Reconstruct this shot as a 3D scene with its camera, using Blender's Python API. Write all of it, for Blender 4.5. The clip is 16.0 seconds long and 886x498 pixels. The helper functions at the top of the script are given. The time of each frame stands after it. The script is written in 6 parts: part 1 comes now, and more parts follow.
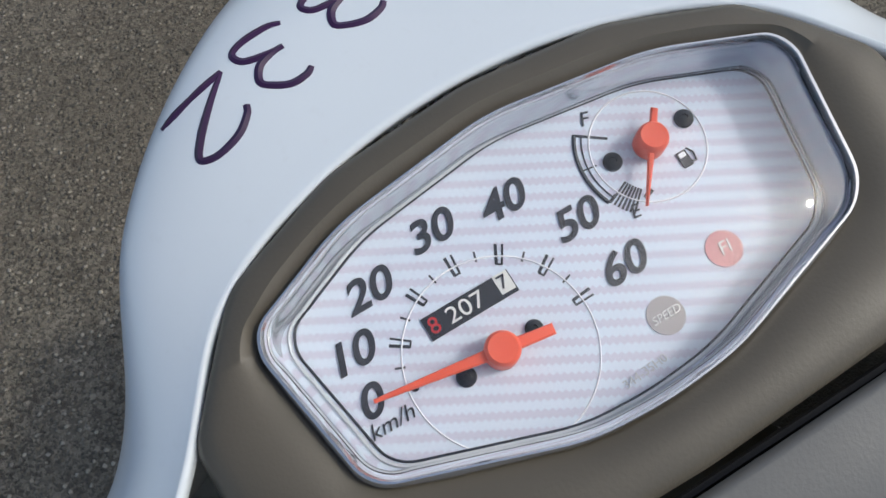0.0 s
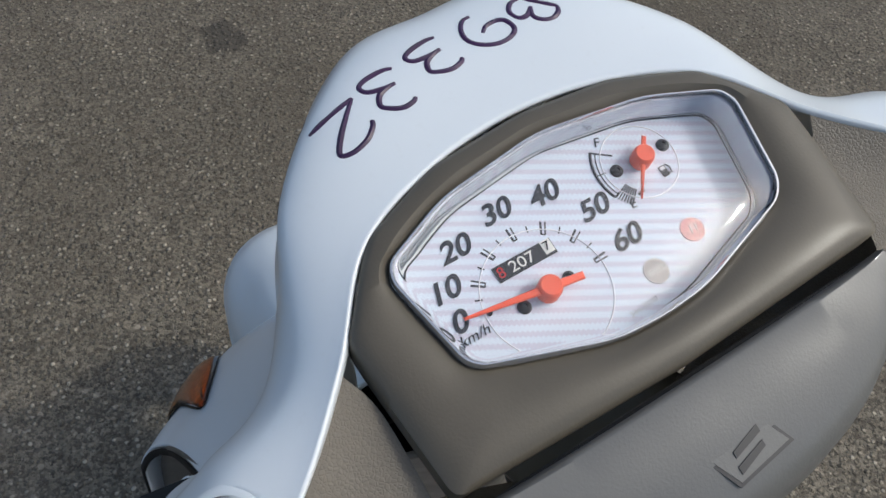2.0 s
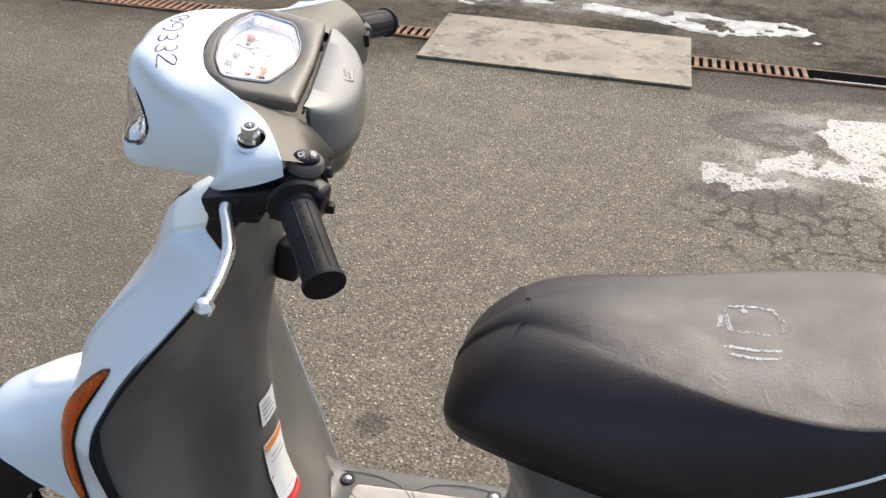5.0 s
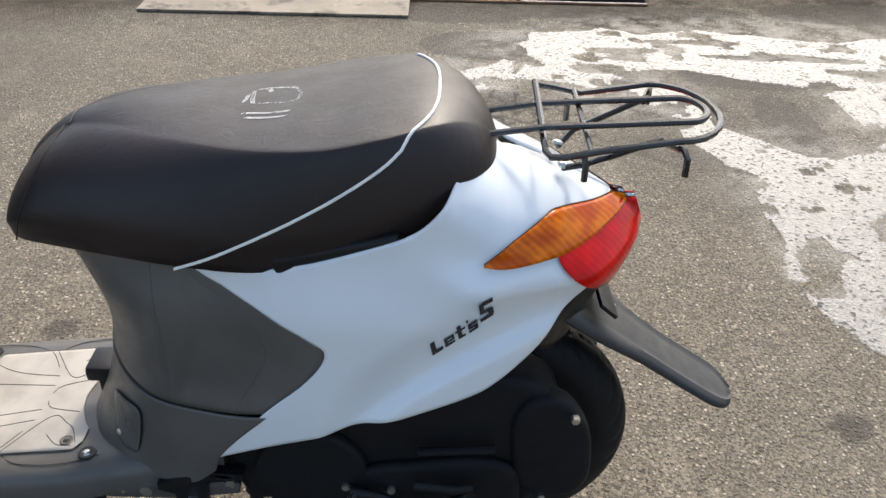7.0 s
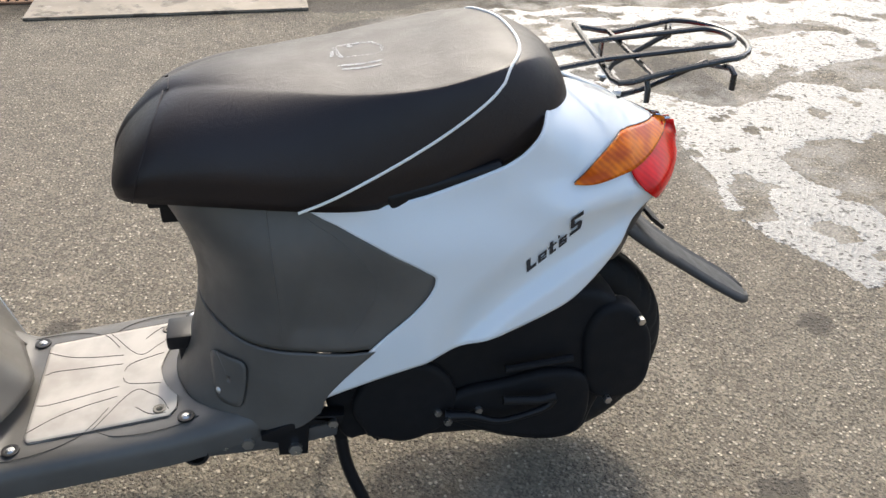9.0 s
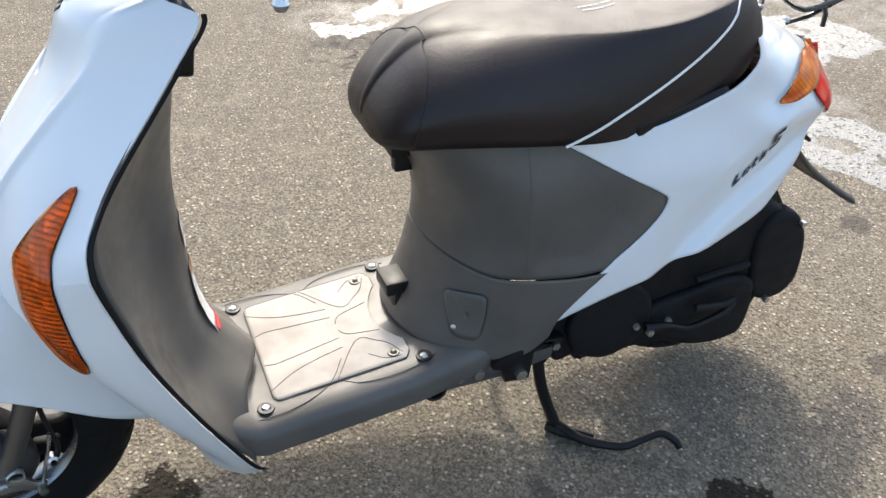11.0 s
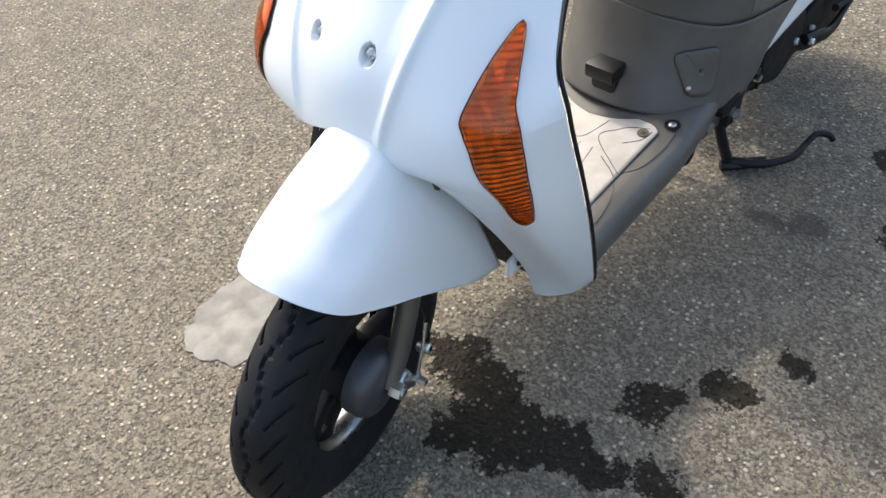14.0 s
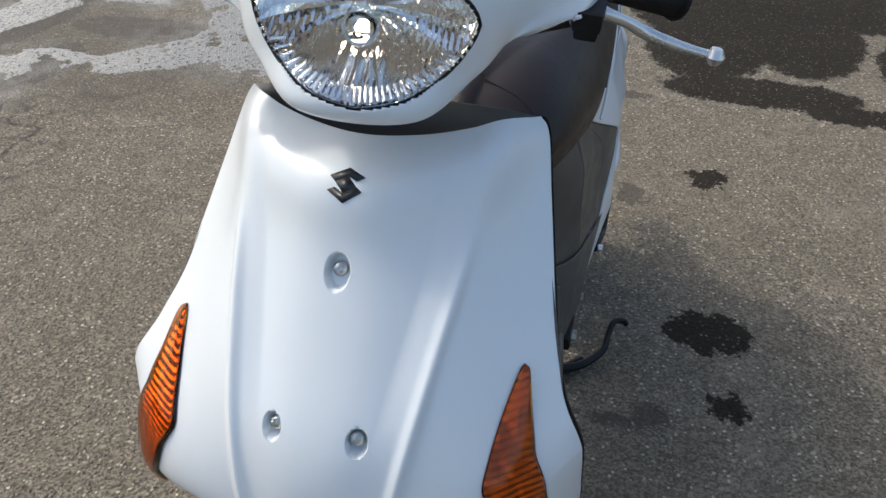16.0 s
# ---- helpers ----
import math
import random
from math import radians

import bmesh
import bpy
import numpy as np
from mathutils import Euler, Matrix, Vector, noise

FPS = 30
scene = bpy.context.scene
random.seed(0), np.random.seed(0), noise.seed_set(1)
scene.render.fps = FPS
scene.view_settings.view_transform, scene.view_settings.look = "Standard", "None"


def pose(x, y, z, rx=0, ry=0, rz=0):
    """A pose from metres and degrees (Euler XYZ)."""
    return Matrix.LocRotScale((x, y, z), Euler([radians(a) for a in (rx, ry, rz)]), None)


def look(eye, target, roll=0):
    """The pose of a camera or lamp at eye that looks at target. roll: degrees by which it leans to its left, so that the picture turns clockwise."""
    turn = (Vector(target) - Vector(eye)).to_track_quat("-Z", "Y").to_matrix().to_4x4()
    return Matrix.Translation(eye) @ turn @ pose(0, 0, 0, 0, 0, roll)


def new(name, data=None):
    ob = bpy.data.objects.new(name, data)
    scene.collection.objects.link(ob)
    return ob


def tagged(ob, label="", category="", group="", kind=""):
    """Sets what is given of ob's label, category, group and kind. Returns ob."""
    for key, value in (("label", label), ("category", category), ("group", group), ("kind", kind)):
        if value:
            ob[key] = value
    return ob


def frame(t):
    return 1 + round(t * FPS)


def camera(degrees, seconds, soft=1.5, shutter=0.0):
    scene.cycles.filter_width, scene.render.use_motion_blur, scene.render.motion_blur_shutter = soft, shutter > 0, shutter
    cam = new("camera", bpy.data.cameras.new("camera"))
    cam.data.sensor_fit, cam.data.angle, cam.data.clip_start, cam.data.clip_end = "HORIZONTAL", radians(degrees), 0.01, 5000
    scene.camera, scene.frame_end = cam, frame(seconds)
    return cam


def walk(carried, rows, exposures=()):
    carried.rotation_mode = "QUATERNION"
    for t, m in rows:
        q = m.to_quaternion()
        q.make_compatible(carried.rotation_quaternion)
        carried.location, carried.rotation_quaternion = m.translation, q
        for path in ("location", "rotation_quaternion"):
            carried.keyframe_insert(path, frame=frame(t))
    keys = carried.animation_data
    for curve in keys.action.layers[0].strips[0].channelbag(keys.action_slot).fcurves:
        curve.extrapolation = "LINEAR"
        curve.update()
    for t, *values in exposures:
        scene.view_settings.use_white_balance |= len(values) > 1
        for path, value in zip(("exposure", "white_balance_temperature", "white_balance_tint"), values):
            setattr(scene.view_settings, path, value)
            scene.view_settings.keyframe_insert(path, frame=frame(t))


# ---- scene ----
# ---------- camera ----------
cam = camera(54.9, 16.0)
PATH = [
    (0, (-0.134, -0.063, 1.141), (-1.02, 0.227, -0.628), -0.8),
    (0.5, (-0.117, -0.085, 1.163), (-1.098, 0.272, -0.544), 4.3),
    (1, (-0.106, -0.104, 1.163), (-1.143, 0.229, -0.515), 5.6),
    (1.5, (-0.087, -0.115, 1.178), (-1.133, 0.237, -0.49), 6.9),
    (2, (-0.07, -0.14, 1.196), (-1.099, 0.407, -0.429), 8.9),
    (2.5, (-0.05, -0.221, 1.23), (-0.963, 0.573, -0.363), 11.3),
    (3, (-0.03, -0.338, 1.236), (-0.828, 0.689, -0.283), 8.7),
    (3.2, (-0.011, -0.369, 1.24), (-0.788, 0.753, -0.221), 7.4),
    (5.3, (0.199, -0.824, 1.252), (-0.063, 0.875, 0.23), 1.7),
    (5.5, (0.234, -0.843, 1.241), (0.055, 0.879, 0.24), 1.5),
    (6, (0.4, -0.858, 1.204), (0.399, 0.885, 0.223), 2.3),
    (6.5, (0.512, -0.903, 1.151), (0.546, 0.818, 0.133), 2.7),
    (7, (0.513, -0.95, 1.111), (0.538, 0.742, 0.045), 1.6),
    (7.5, (0.462, -1.046, 1.11), (0.536, 0.661, 0.069), 1.4),
    (8, (0.391, -1.119, 1.11), (0.538, 0.606, 0.109), 1.7),
    (8.5, (0.307, -1.096, 1.094), (0.557, 0.612, 0.082), 1.9),
    (9, (0.21, -1.055, 1.081), (0.567, 0.606, 0.025), 1.3),
    (9.5, (0.086, -1.048, 1.085), (0.466, 0.599, 0.015), -0.0),
    (9.7, (0.02, -1.061, 1.091), (0.433, 0.583, 0.03), 0.0),
    (11.8, (-0.535, -0.949, 1.076), (0.307, 0.425, -0.109), 3.3),
    (12, (-0.611, -0.945, 1.079), (0.274, 0.393, -0.116), 3.4),
    (12.5, (-0.756, -0.908, 1.059), (0.13, 0.398, -0.17), 2.6),
    (13, (-0.823, -0.778, 1.052), (0.057, 0.49, -0.219), -1.8),
    (13.5, (-0.84, -0.677, 1.05), (0.068, 0.472, -0.313), -5.2),
    (14, (-0.903, -0.601, 1.051), (0.068, 0.424, -0.366), -6.3),
    (14.5, (-0.952, -0.519, 1.08), (0.216, 0.33, -0.305), -4.7),
    (15, (-0.952, -0.438, 1.091), (0.384, 0.265, -0.221), -1.6),
    (15.5, (-0.891, -0.331, 1.116), (0.577, 0.229, -0.122), -0.7),
    (16, (-0.878, -0.237, 1.138), (0.683, 0.204, -0.033), -0.7),
]
EXPOSURES = [(0, -0.14, 6050, 5), (2.5, 0.02, 6130, 5), (3.2, 0.27, 6290, 5), (5.3, 1.06, 6570, 7), (7.5, 1.05, 6570, 7), (9.7, 1.31, 6570, 7), (11.8, 1.53, 6590, 7), (14, 1.43, 6590, 7), (15, 1.01, 6520, 6.5), (16, 0.59, 6400, 6)]
walk(cam, [(t, look(eye, aim, roll)) for t, eye, aim, roll in PATH], EXPOSURES)

# ---------- light ----------
world = bpy.data.worlds.new("sky")
scene.world = world
world.use_nodes = True
SUN = Vector((0.26, 0.90, 1.0)).normalized()
_sky = world.node_tree.nodes.new("ShaderNodeTexSky")
_sky.sky_type = "NISHITA"
_sky.sun_disc = False
_sky.sun_elevation = math.asin(SUN.z)
_sky.sun_rotation = math.atan2(SUN.x, SUN.y)
_sky.air_density, _sky.dust_density = 1.0, 4.0
_bg = world.node_tree.nodes["Background"]
_bg.inputs["Strength"].default_value = 0.15
world.node_tree.links.new(_sky.outputs[0], _bg.inputs["Color"])
sun = new("sun", bpy.data.lights.new("sun", "SUN"))
sun.data.energy, sun.data.angle, sun.data.color = 0.98, radians(3.5), (1.0, 0.94, 0.85)
sun.matrix_world = look(SUN * 20, (0, 0, 0))


# ---------- materials ----------
class Mat:
    """A node material that is filled step by step."""

    def __init__(self, name, base=(0.5, 0.5, 0.5), rough=0.5, metal=0.0, coat=0.0, spec=0.5):
        self.m = bpy.data.materials.new(name)
        self.m.use_nodes = True
        self.t = self.m.node_tree
        self.b = self.t.nodes["Principled BSDF"]
        self.put("Base Color", (*base, 1)), self.put("Roughness", rough), self.put("Metallic", metal)
        self.put("Coat Weight", coat), self.put("Specular IOR Level", spec), self.put("Coat Roughness", 0.06)
        self.coord = self.t.nodes.new("ShaderNodeTexCoord").outputs["Object"]

    def put(self, key, value):
        if isinstance(value, bpy.types.NodeSocket):
            self.t.links.new(value, self.b.inputs[key])
        else:
            self.b.inputs[key].default_value = value

    def node(self, kind, **kw):
        n = self.t.nodes.new(kind)
        for k, v in kw.items():
            key = k.replace("_", " ").title() if k not in ("IOR",) else k
            if isinstance(v, bpy.types.NodeSocket):
                self.t.links.new(v, n.inputs[key])
            else:
                n.inputs[key].default_value = v
        return n

    def noise(self, scale, detail=3, rough=0.55, vector=None, distort=0.0):
        return self.node("ShaderNodeTexNoise", vector=vector or self.coord, scale=scale, detail=detail, roughness=rough, distortion=distort).outputs[0]

    def voronoi(self, scale, feature="F1", vector=None, rand=1.0):
        n = self.t.nodes.new("ShaderNodeTexVoronoi")
        n.feature = feature
        n.inputs["Scale"].default_value, n.inputs["Randomness"].default_value = scale, rand
        self.t.links.new(vector or self.coord, n.inputs["Vector"])
        return n

    def math(self, op, a, b=0.0, c=0.0, clamp=False):
        n = self.t.nodes.new("ShaderNodeMath")
        n.operation, n.use_clamp = op, clamp
        for i, v in enumerate((a, b, c)):
            if isinstance(v, bpy.types.NodeSocket):
                self.t.links.new(v, n.inputs[i])
            else:
                n.inputs[i].default_value = v
        return n.outputs[0]

    def span(self, v, lo, hi, a=0.0, b=1.0):
        n = self.t.nodes.new("ShaderNodeMapRange")
        n.interpolation_type = "SMOOTHSTEP"
        self.t.links.new(v, n.inputs[0])
        for i, q in zip((1, 2, 3, 4), (lo, hi, a, b)):
            n.inputs[i].default_value = q
        return n.outputs[0]

    def mix(self, f, a, b):
        n = self.t.nodes.new("ShaderNodeMix")
        n.data_type = "RGBA"
        for i, v in ((0, f), (6, a), (7, b)):
            if isinstance(v, bpy.types.NodeSocket):
                self.t.links.new(v, n.inputs[i])
            else:
                n.inputs[i].default_value = v if i == 0 else (*v, 1)
        return n.outputs[2]

    def bump(self, height, strength=0.3, distance=0.001, under=None):
        n = self.node("ShaderNodeBump", height=height, strength=strength, distance=distance)
        if under:
            self.t.links.new(under, n.inputs["Normal"])
        self.put("Normal", n.outputs[0])
        return n.outputs[0]


def plain(name, base, rough, metal=0.0, coat=0.0, grain=0.0, size=600, vary=0.12, spec=0.5):
    """A surface with a little unevenness in colour and gloss, and fine relief."""
    m = Mat(name, base, rough, metal, coat, spec)
    big = m.noise(9, 4)
    lo, hi = tuple(c * (1 - vary) for c in base), tuple(min(1, c * (1 + vary)) for c in base)
    m.put("Base Color", m.mix(m.span(big, 0.3, 0.7), lo, hi))
    m.put("Roughness", m.span(m.noise(40, 3), 0.25, 0.75, max(0.02, rough - 0.06), min(1, rough + 0.08)))
    if grain:
        m.bump(m.noise(size, 3), grain, 0.0006)
    return m.m


def white_paint():
    """Even white lacquer; only a very slow, faint drift in its gloss and a trace of dust."""
    m = Mat("white_paint", (0.75, 0.785, 0.80), 0.30, coat=0.45)
    m.put("Base Color", m.mix(m.math("MULTIPLY", m.span(m.noise(260, 2), 0.60, 0.75), 0.05), (0.765, 0.80, 0.815), (0.55, 0.54, 0.50)))
    m.put("Roughness", m.span(m.noise(2.5, 2), 0.3, 0.7, 0.28, 0.33))
    return m.m


WHITE = white_paint()
DASH = plain("taupe_plastic", (0.112, 0.095, 0.069), 0.38, grain=0.12, size=900)
GREY = plain("grey_plastic", (0.098, 0.091, 0.081), 0.42, grain=0.2, size=900, vary=0.15)
LID = plain("light_grey_plastic", (0.155, 0.152, 0.142), 0.42, coat=0.1, grain=0.15, size=900)
BLACK = plain("black_plastic", (0.008, 0.008, 0.009), 0.40, grain=0.1, spec=0.28)
MATT = plain("dull_black", (0.009, 0.009, 0.010), 0.62, grain=0.3, size=300, spec=0.2)
DASHBLACK = plain("gap_black", (0.004, 0.004, 0.004), 0.9)
RUBBER = plain("black_rubber", (0.011, 0.011, 0.0115), 0.60, grain=0.2, vary=0.3, spec=0.22)
TUBE = plain("black_lacquer", (0.008, 0.008, 0.008), 0.28, coat=0.3)
STEEL = plain("zinc_steel", (0.62, 0.62, 0.60), 0.3, metal=1.0, vary=0.2)
ALLOY = plain("dull_alloy", (0.55, 0.55, 0.54), 0.38, metal=1.0, vary=0.15)
SILVER = plain("silver_paint", (0.70, 0.70, 0.69), 0.28, metal=0.9)
CHROME = plain("chrome", (0.9, 0.9, 0.9), 0.08, metal=1.0, vary=0.02)
PIPING = plain("cream_piping", (0.86, 0.84, 0.78), 0.40, vary=.05)
INK = plain("dark_ink", (0.02, 0.02, 0.024), 0.5)
MARKER = plain("purple_marker", (0.035, 0.008, 0.045), 0.3, coat=0.3, vary=0.5)
CHALK = plain("chalk", (0.52, 0.52, 0.51), 0.9, vary=0.2)
NEEDLE = plain("orange_needle", (0.85, 0.12, 0.055), 0.4)
PAPER = plain("label_white", (0.78, 0.77, 0.74), 0.45)
ORANGE = plain("label_orange", (0.80, 0.25, 0.03), 0.45)
REDINK = plain("label_red", (0.55, 0.03, 0.03), 0.45)
BADGE = plain("badge_grey", (0.025, 0.025, 0.028), 0.35)
MUTE = plain("lamp_grey", (0.36, 0.33, 0.33), 0.5)
MUTERED = plain("lamp_red", (0.62, 0.28, 0.28), 0.5)


def leather_plastic():
    m = Mat("grained_taupe", (0.21, 0.18, 0.14), 0.5)
    v = m.voronoi(680, "DISTANCE_TO_EDGE")
    m.bump(m.span(v.outputs[0], 0.0, 0.25), 0.35, 0.0006)
    m.put("Base Color", m.mix(m.noise(12, 4), (0.128, 0.108, 0.080), (0.168, 0.145, 0.110)))
    return m.m


def vinyl():
    m = Mat("brown_vinyl", (0.03, 0.02, 0.018), 0.4, spec=0.40)
    m.put("Base Color", m.mix(m.span(m.noise(5, 4), 0.3, 0.7), (0.014, 0.0095, 0.009), (0.022, 0.0148, 0.0138)))
    crease = m.noise(38, 5, 0.6, distort=1.4)
    fine = m.voronoi(380, "DISTANCE_TO_EDGE").outputs[0]
    h = m.math("ADD", m.math("MULTIPLY", m.math("ABSOLUTE", m.math("SUBTRACT", crease, 0.5)), 1.6), m.math("MULTIPLY", m.span(fine, 0, 0.2), 0.12))
    m.bump(h, 0.32, 0.0016)
    m.put("Roughness", m.span(m.noise(22, 4), 0.3, 0.7, 0.40, 0.50))
    return m.m


def lens_glass(name, tint):
    """Clear coloured lamp plastic with faint moulded prisms."""
    m = Mat(name, tint, 0.05)
    m.put("Transmission Weight", 1.0), m.put("IOR", 1.45)
    w = m.t.nodes.new("ShaderNodeTexWave")
    w.bands_direction = "Z"
    w.inputs["Scale"].default_value, w.inputs["Distortion"].default_value = 45, 0.6
    m.t.links.new(m.coord, w.inputs["Vector"])
    m.bump(w.outputs[1], 0.03, 0.001)
    return m.m


def lens_solid(name, deep, light, scale):
    """Deeply coloured lamp plastic; its moulded back shows as a soft unevenness and fine ribs."""
    m = Mat(name, light, 0.10, spec=0.22)
    stretch = m.node("ShaderNodeMapping", vector=m.coord, scale=scale, rotation=(0, 0.6, 0)).outputs[0]
    w = m.t.nodes.new("ShaderNodeTexWave")
    w.bands_direction = "DIAGONAL"
    w.inputs["Scale"].default_value, w.inputs["Distortion"].default_value = 42, 2.5
    m.t.links.new(m.coord, w.inputs["Vector"])
    f = m.math("ADD", m.math("MULTIPLY", m.noise(0.8, 3, 0.5, vector=stretch), 0.88), m.math("MULTIPLY", w.outputs[1], 0.12))
    m.put("Base Color", m.mix(m.span(f, 0.3, 0.72), deep, light))
    m.bump(w.outputs[1], 0.10, 0.0008)
    return m.m


def facets():
    """Bright metal of a lamp's reflector: steps and fine ribs round the bulb."""
    m = Mat("lamp_reflector", (0.85, 0.85, 0.85), 0.22, metal=1.0)
    w = m.t.nodes.new("ShaderNodeTexWave")
    w.bands_direction = "Z"
    w.inputs["Scale"].default_value, w.inputs["Distortion"].default_value = 52, 1.5
    w.inputs["Detail"].default_value, w.inputs["Detail Scale"].default_value = 2, 1.2
    m.t.links.new(m.coord, w.inputs["Vector"])
    cell = m.voronoi(130, "F1", m.node("ShaderNodeMapping", vector=m.coord, scale=(1, 1, 0.45)).outputs[0])
    tone = m.node("ShaderNodeSeparateColor", color=cell.outputs["Color"]).outputs[0]
    soft = m.math("ADD", m.math("MULTIPLY", m.noise(16, 2), 0.75), m.math("MULTIPLY", tone, 0.25))
    m.put("Base Color", m.mix(m.span(soft, 0.36, 0.66), (0.48, 0.48, 0.48), (0.97, 0.97, 0.97)))
    m.bump(m.math("ADD", w.outputs[1], m.math("MULTIPLY", cell.outputs["Distance"], 0.5)), 0.6, 0.003)
    return m.m


def clear(name, tint=(1, 1, 1), rough=0.0):
    m = Mat(name, tint, rough)
    m.put("Transmission Weight", 1.0), m.put("IOR", 1.45)
    return m.m


def glow(name, colour, strength):
    m = Mat(name, colour, 0.3)
    m.put("Emission Color", (*colour, 1)), m.put("Emission Strength", strength)
    return m.m


def dial_face():
    m = Mat("dial_print", (0.8, 0.8, 0.85), 0.5)
    sep = m.node("ShaderNodeSeparateXYZ", vector=m.coord)
    across = m.math("ADD", m.math("MULTIPLY", sep.outputs[0], 0.88), m.math("MULTIPLY", sep.outputs[1], -0.47))
    up = m.math("ADD", m.math("MULTIPLY", sep.outputs[0], 0.47), m.math("MULTIPLY", sep.outputs[1], 0.88))
    zig = m.math("PINGPONG", across, 0.0009)
    band = m.math("PINGPONG", m.math("ADD", up, m.math("MULTIPLY", zig, 0.8)), 0.0021)
    m.put("Base Color", m.mix(m.span(band, 0.0009, 0.0014), (0.68, 0.74, 0.84), (0.60, 0.59, 0.70)))
    return m.m


GRAIN = leather_plastic()
VINYL = vinyl()
AMBER = lens_glass("amber_lens", (1.0, 0.35, 0.012))
REAR_AMBER = lens_solid("rear_amber_lens", (0.50, 0.065, 0.0), (0.90, 0.22, 0.003), (30, 30, 60))
RED = lens_solid("red_lens", (0.48, 0.0015, 0.001), (0.72, 0.003, 0.0015), (40, 40, 40))
REFLECTOR = facets()
GLASS = clear("clear_plastic")
BULB = glow("lit_bulb", (1.0, 0.86, 0.62), 12.0)
DIAL = dial_face()


# ---------- mesh helpers ----------
def obj(name, bm, mat, parent=None, label="", smooth=True, sharp=40):
    me = bpy.data.meshes.new(name)
    bm.normal_update()
    for f in bm.faces:
        f.smooth = smooth
    if smooth:
        for e in bm.edges:
            e.smooth = len(e.link_faces) != 2 or e.calc_face_angle(0) < radians(sharp)
    bm.to_mesh(me)
    bm.free()
    if mat:
        me.materials.append(mat)
    ob = new(name, me)
    if parent:
        ob.parent = parent
    if label:
        ob["label"] = label
    return ob


part = obj


def spline(ctrl, n):
    """Catmull-Rom through the rows of ctrl, n samples."""
    c = np.asarray(ctrl, float)
    k = len(c)
    c = np.concatenate([[2 * c[0] - c[1]], c, [2 * c[-1] - c[-2]]])
    out = []
    for s in np.linspace(0, k - 1, n):
        i = min(int(s), k - 2)
        t = s - i
        a, b, d, e = c[i:i + 4]
        out.append(0.5 * (2 * b + (d - a) * t + (2 * a - 5 * b + 4 * d - e) * t * t + (3 * b - a - 3 * d + e) * t ** 3))
    return np.array(out)


def net(ctrl, n, m, mirror=False):
    """A smooth surface through a grid of points; mirror: the rows go on as their own mirror image past the middle plane."""
    rows = spline(np.asarray(ctrl, float), n)
    if not mirror:
        return np.swapaxes(spline(np.swapaxes(rows, 0, 1), m), 0, 1)
    out = []
    rows[:, 0, 1] = np.where(rows[:, 0, 1] > -.004, 0, rows[:, 0, 1])
    for r in rows:
        k = smooth01(abs(r[0][1]) / 0.03)
        ghost = flip(r[1]) * (1 - k) + (2 * r[0] - r[1]) * k
        c = np.concatenate([[ghost], r, [2 * r[-1] - r[-2]]])
        row = []
        for s in np.linspace(0, len(r) - 1, m):
            i = min(int(s), len(r) - 2)
            t = s - i
            a, b, d, e = c[i:i + 4]
            row.append(0.5 * (2 * b + (d - a) * t + (2 * a - 5 * b + 4 * d - e) * t * t + (3 * b - a - 3 * d + e) * t ** 3))
        out.append(row)
    return np.array(out)


def sheet(P, bm=None, closed=False, keep=None):
    bm = bm or bmesh.new()
    n, m = P.shape[:2]
    v = [[bm.verts.new(P[i, j]) for j in range(m)] for i in range(n)]
    for i in range(n - 1):
        for j in range(m if closed else m - 1):
            q = (j + 1) % m
            if keep is None or keep((P[i, j] + P[i + 1, q]) / 2):
                bm.faces.new((v[i][j], v[i][q], v[i + 1][q], v[i + 1][j]))
    for q in [w for r in v for w in r if not w.link_faces]:
        bm.verts.remove(q)
    return bm


def flip(P):
    return np.asarray(P) * np.array((1, -1, 1))


def both(P, keep=None, weld=0.0004):
    """A left half and its mirror image, joined along the middle."""
    bm = sheet(P, keep=keep)
    sheet(flip(P)[:, ::-1], bm, keep=keep)
    bmesh.ops.remove_doubles(bm, verts=bm.verts, dist=weld)
    return bm


def thick(ob, t, offset=-1.0):
    s = ob.modifiers.new("thickness", "SOLIDIFY")
    s.thickness, s.offset = t, offset
    return ob


def tube(points, r, n=10, smooth_steps=0, cap=True, bm=None):
    """A round bar along points; r one radius or one for each."""
    P = [Vector(p) for p in (spline(points, smooth_steps) if smooth_steps else points)]
    R = list(np.interp(np.linspace(0, 1, len(P)), np.linspace(0, 1, len(r)), r)) if isinstance(r, (list, tuple)) else [r] * len(P)
    bm = bm or bmesh.new()
    up = Vector((0, 0, 1))
    rings = []
    for i, p in enumerate(P):
        d = (P[min(i + 1, len(P) - 1)] - P[max(i - 1, 0)]).normalized()
        if abs(d.dot(up)) > 0.97:
            up = Vector((1, 0, 0)) if abs(d.x) < 0.9 else Vector((0, 1, 0))
        a = d.cross(up).normalized()
        b = a.cross(d)
        up = b
        rings.append([bm.verts.new(p + (a * math.cos(q) + b * math.sin(q)) * R[i]) for q in np.linspace(0, math.tau, n, endpoint=False)])
    for a, b in zip(rings, rings[1:]):
        for j in range(n):
            bm.faces.new((a[j], a[(j + 1) % n], b[(j + 1) % n], b[j]))
    if cap:
        bm.faces.new(rings[0][::-1]), bm.faces.new(rings[-1])
    return bm


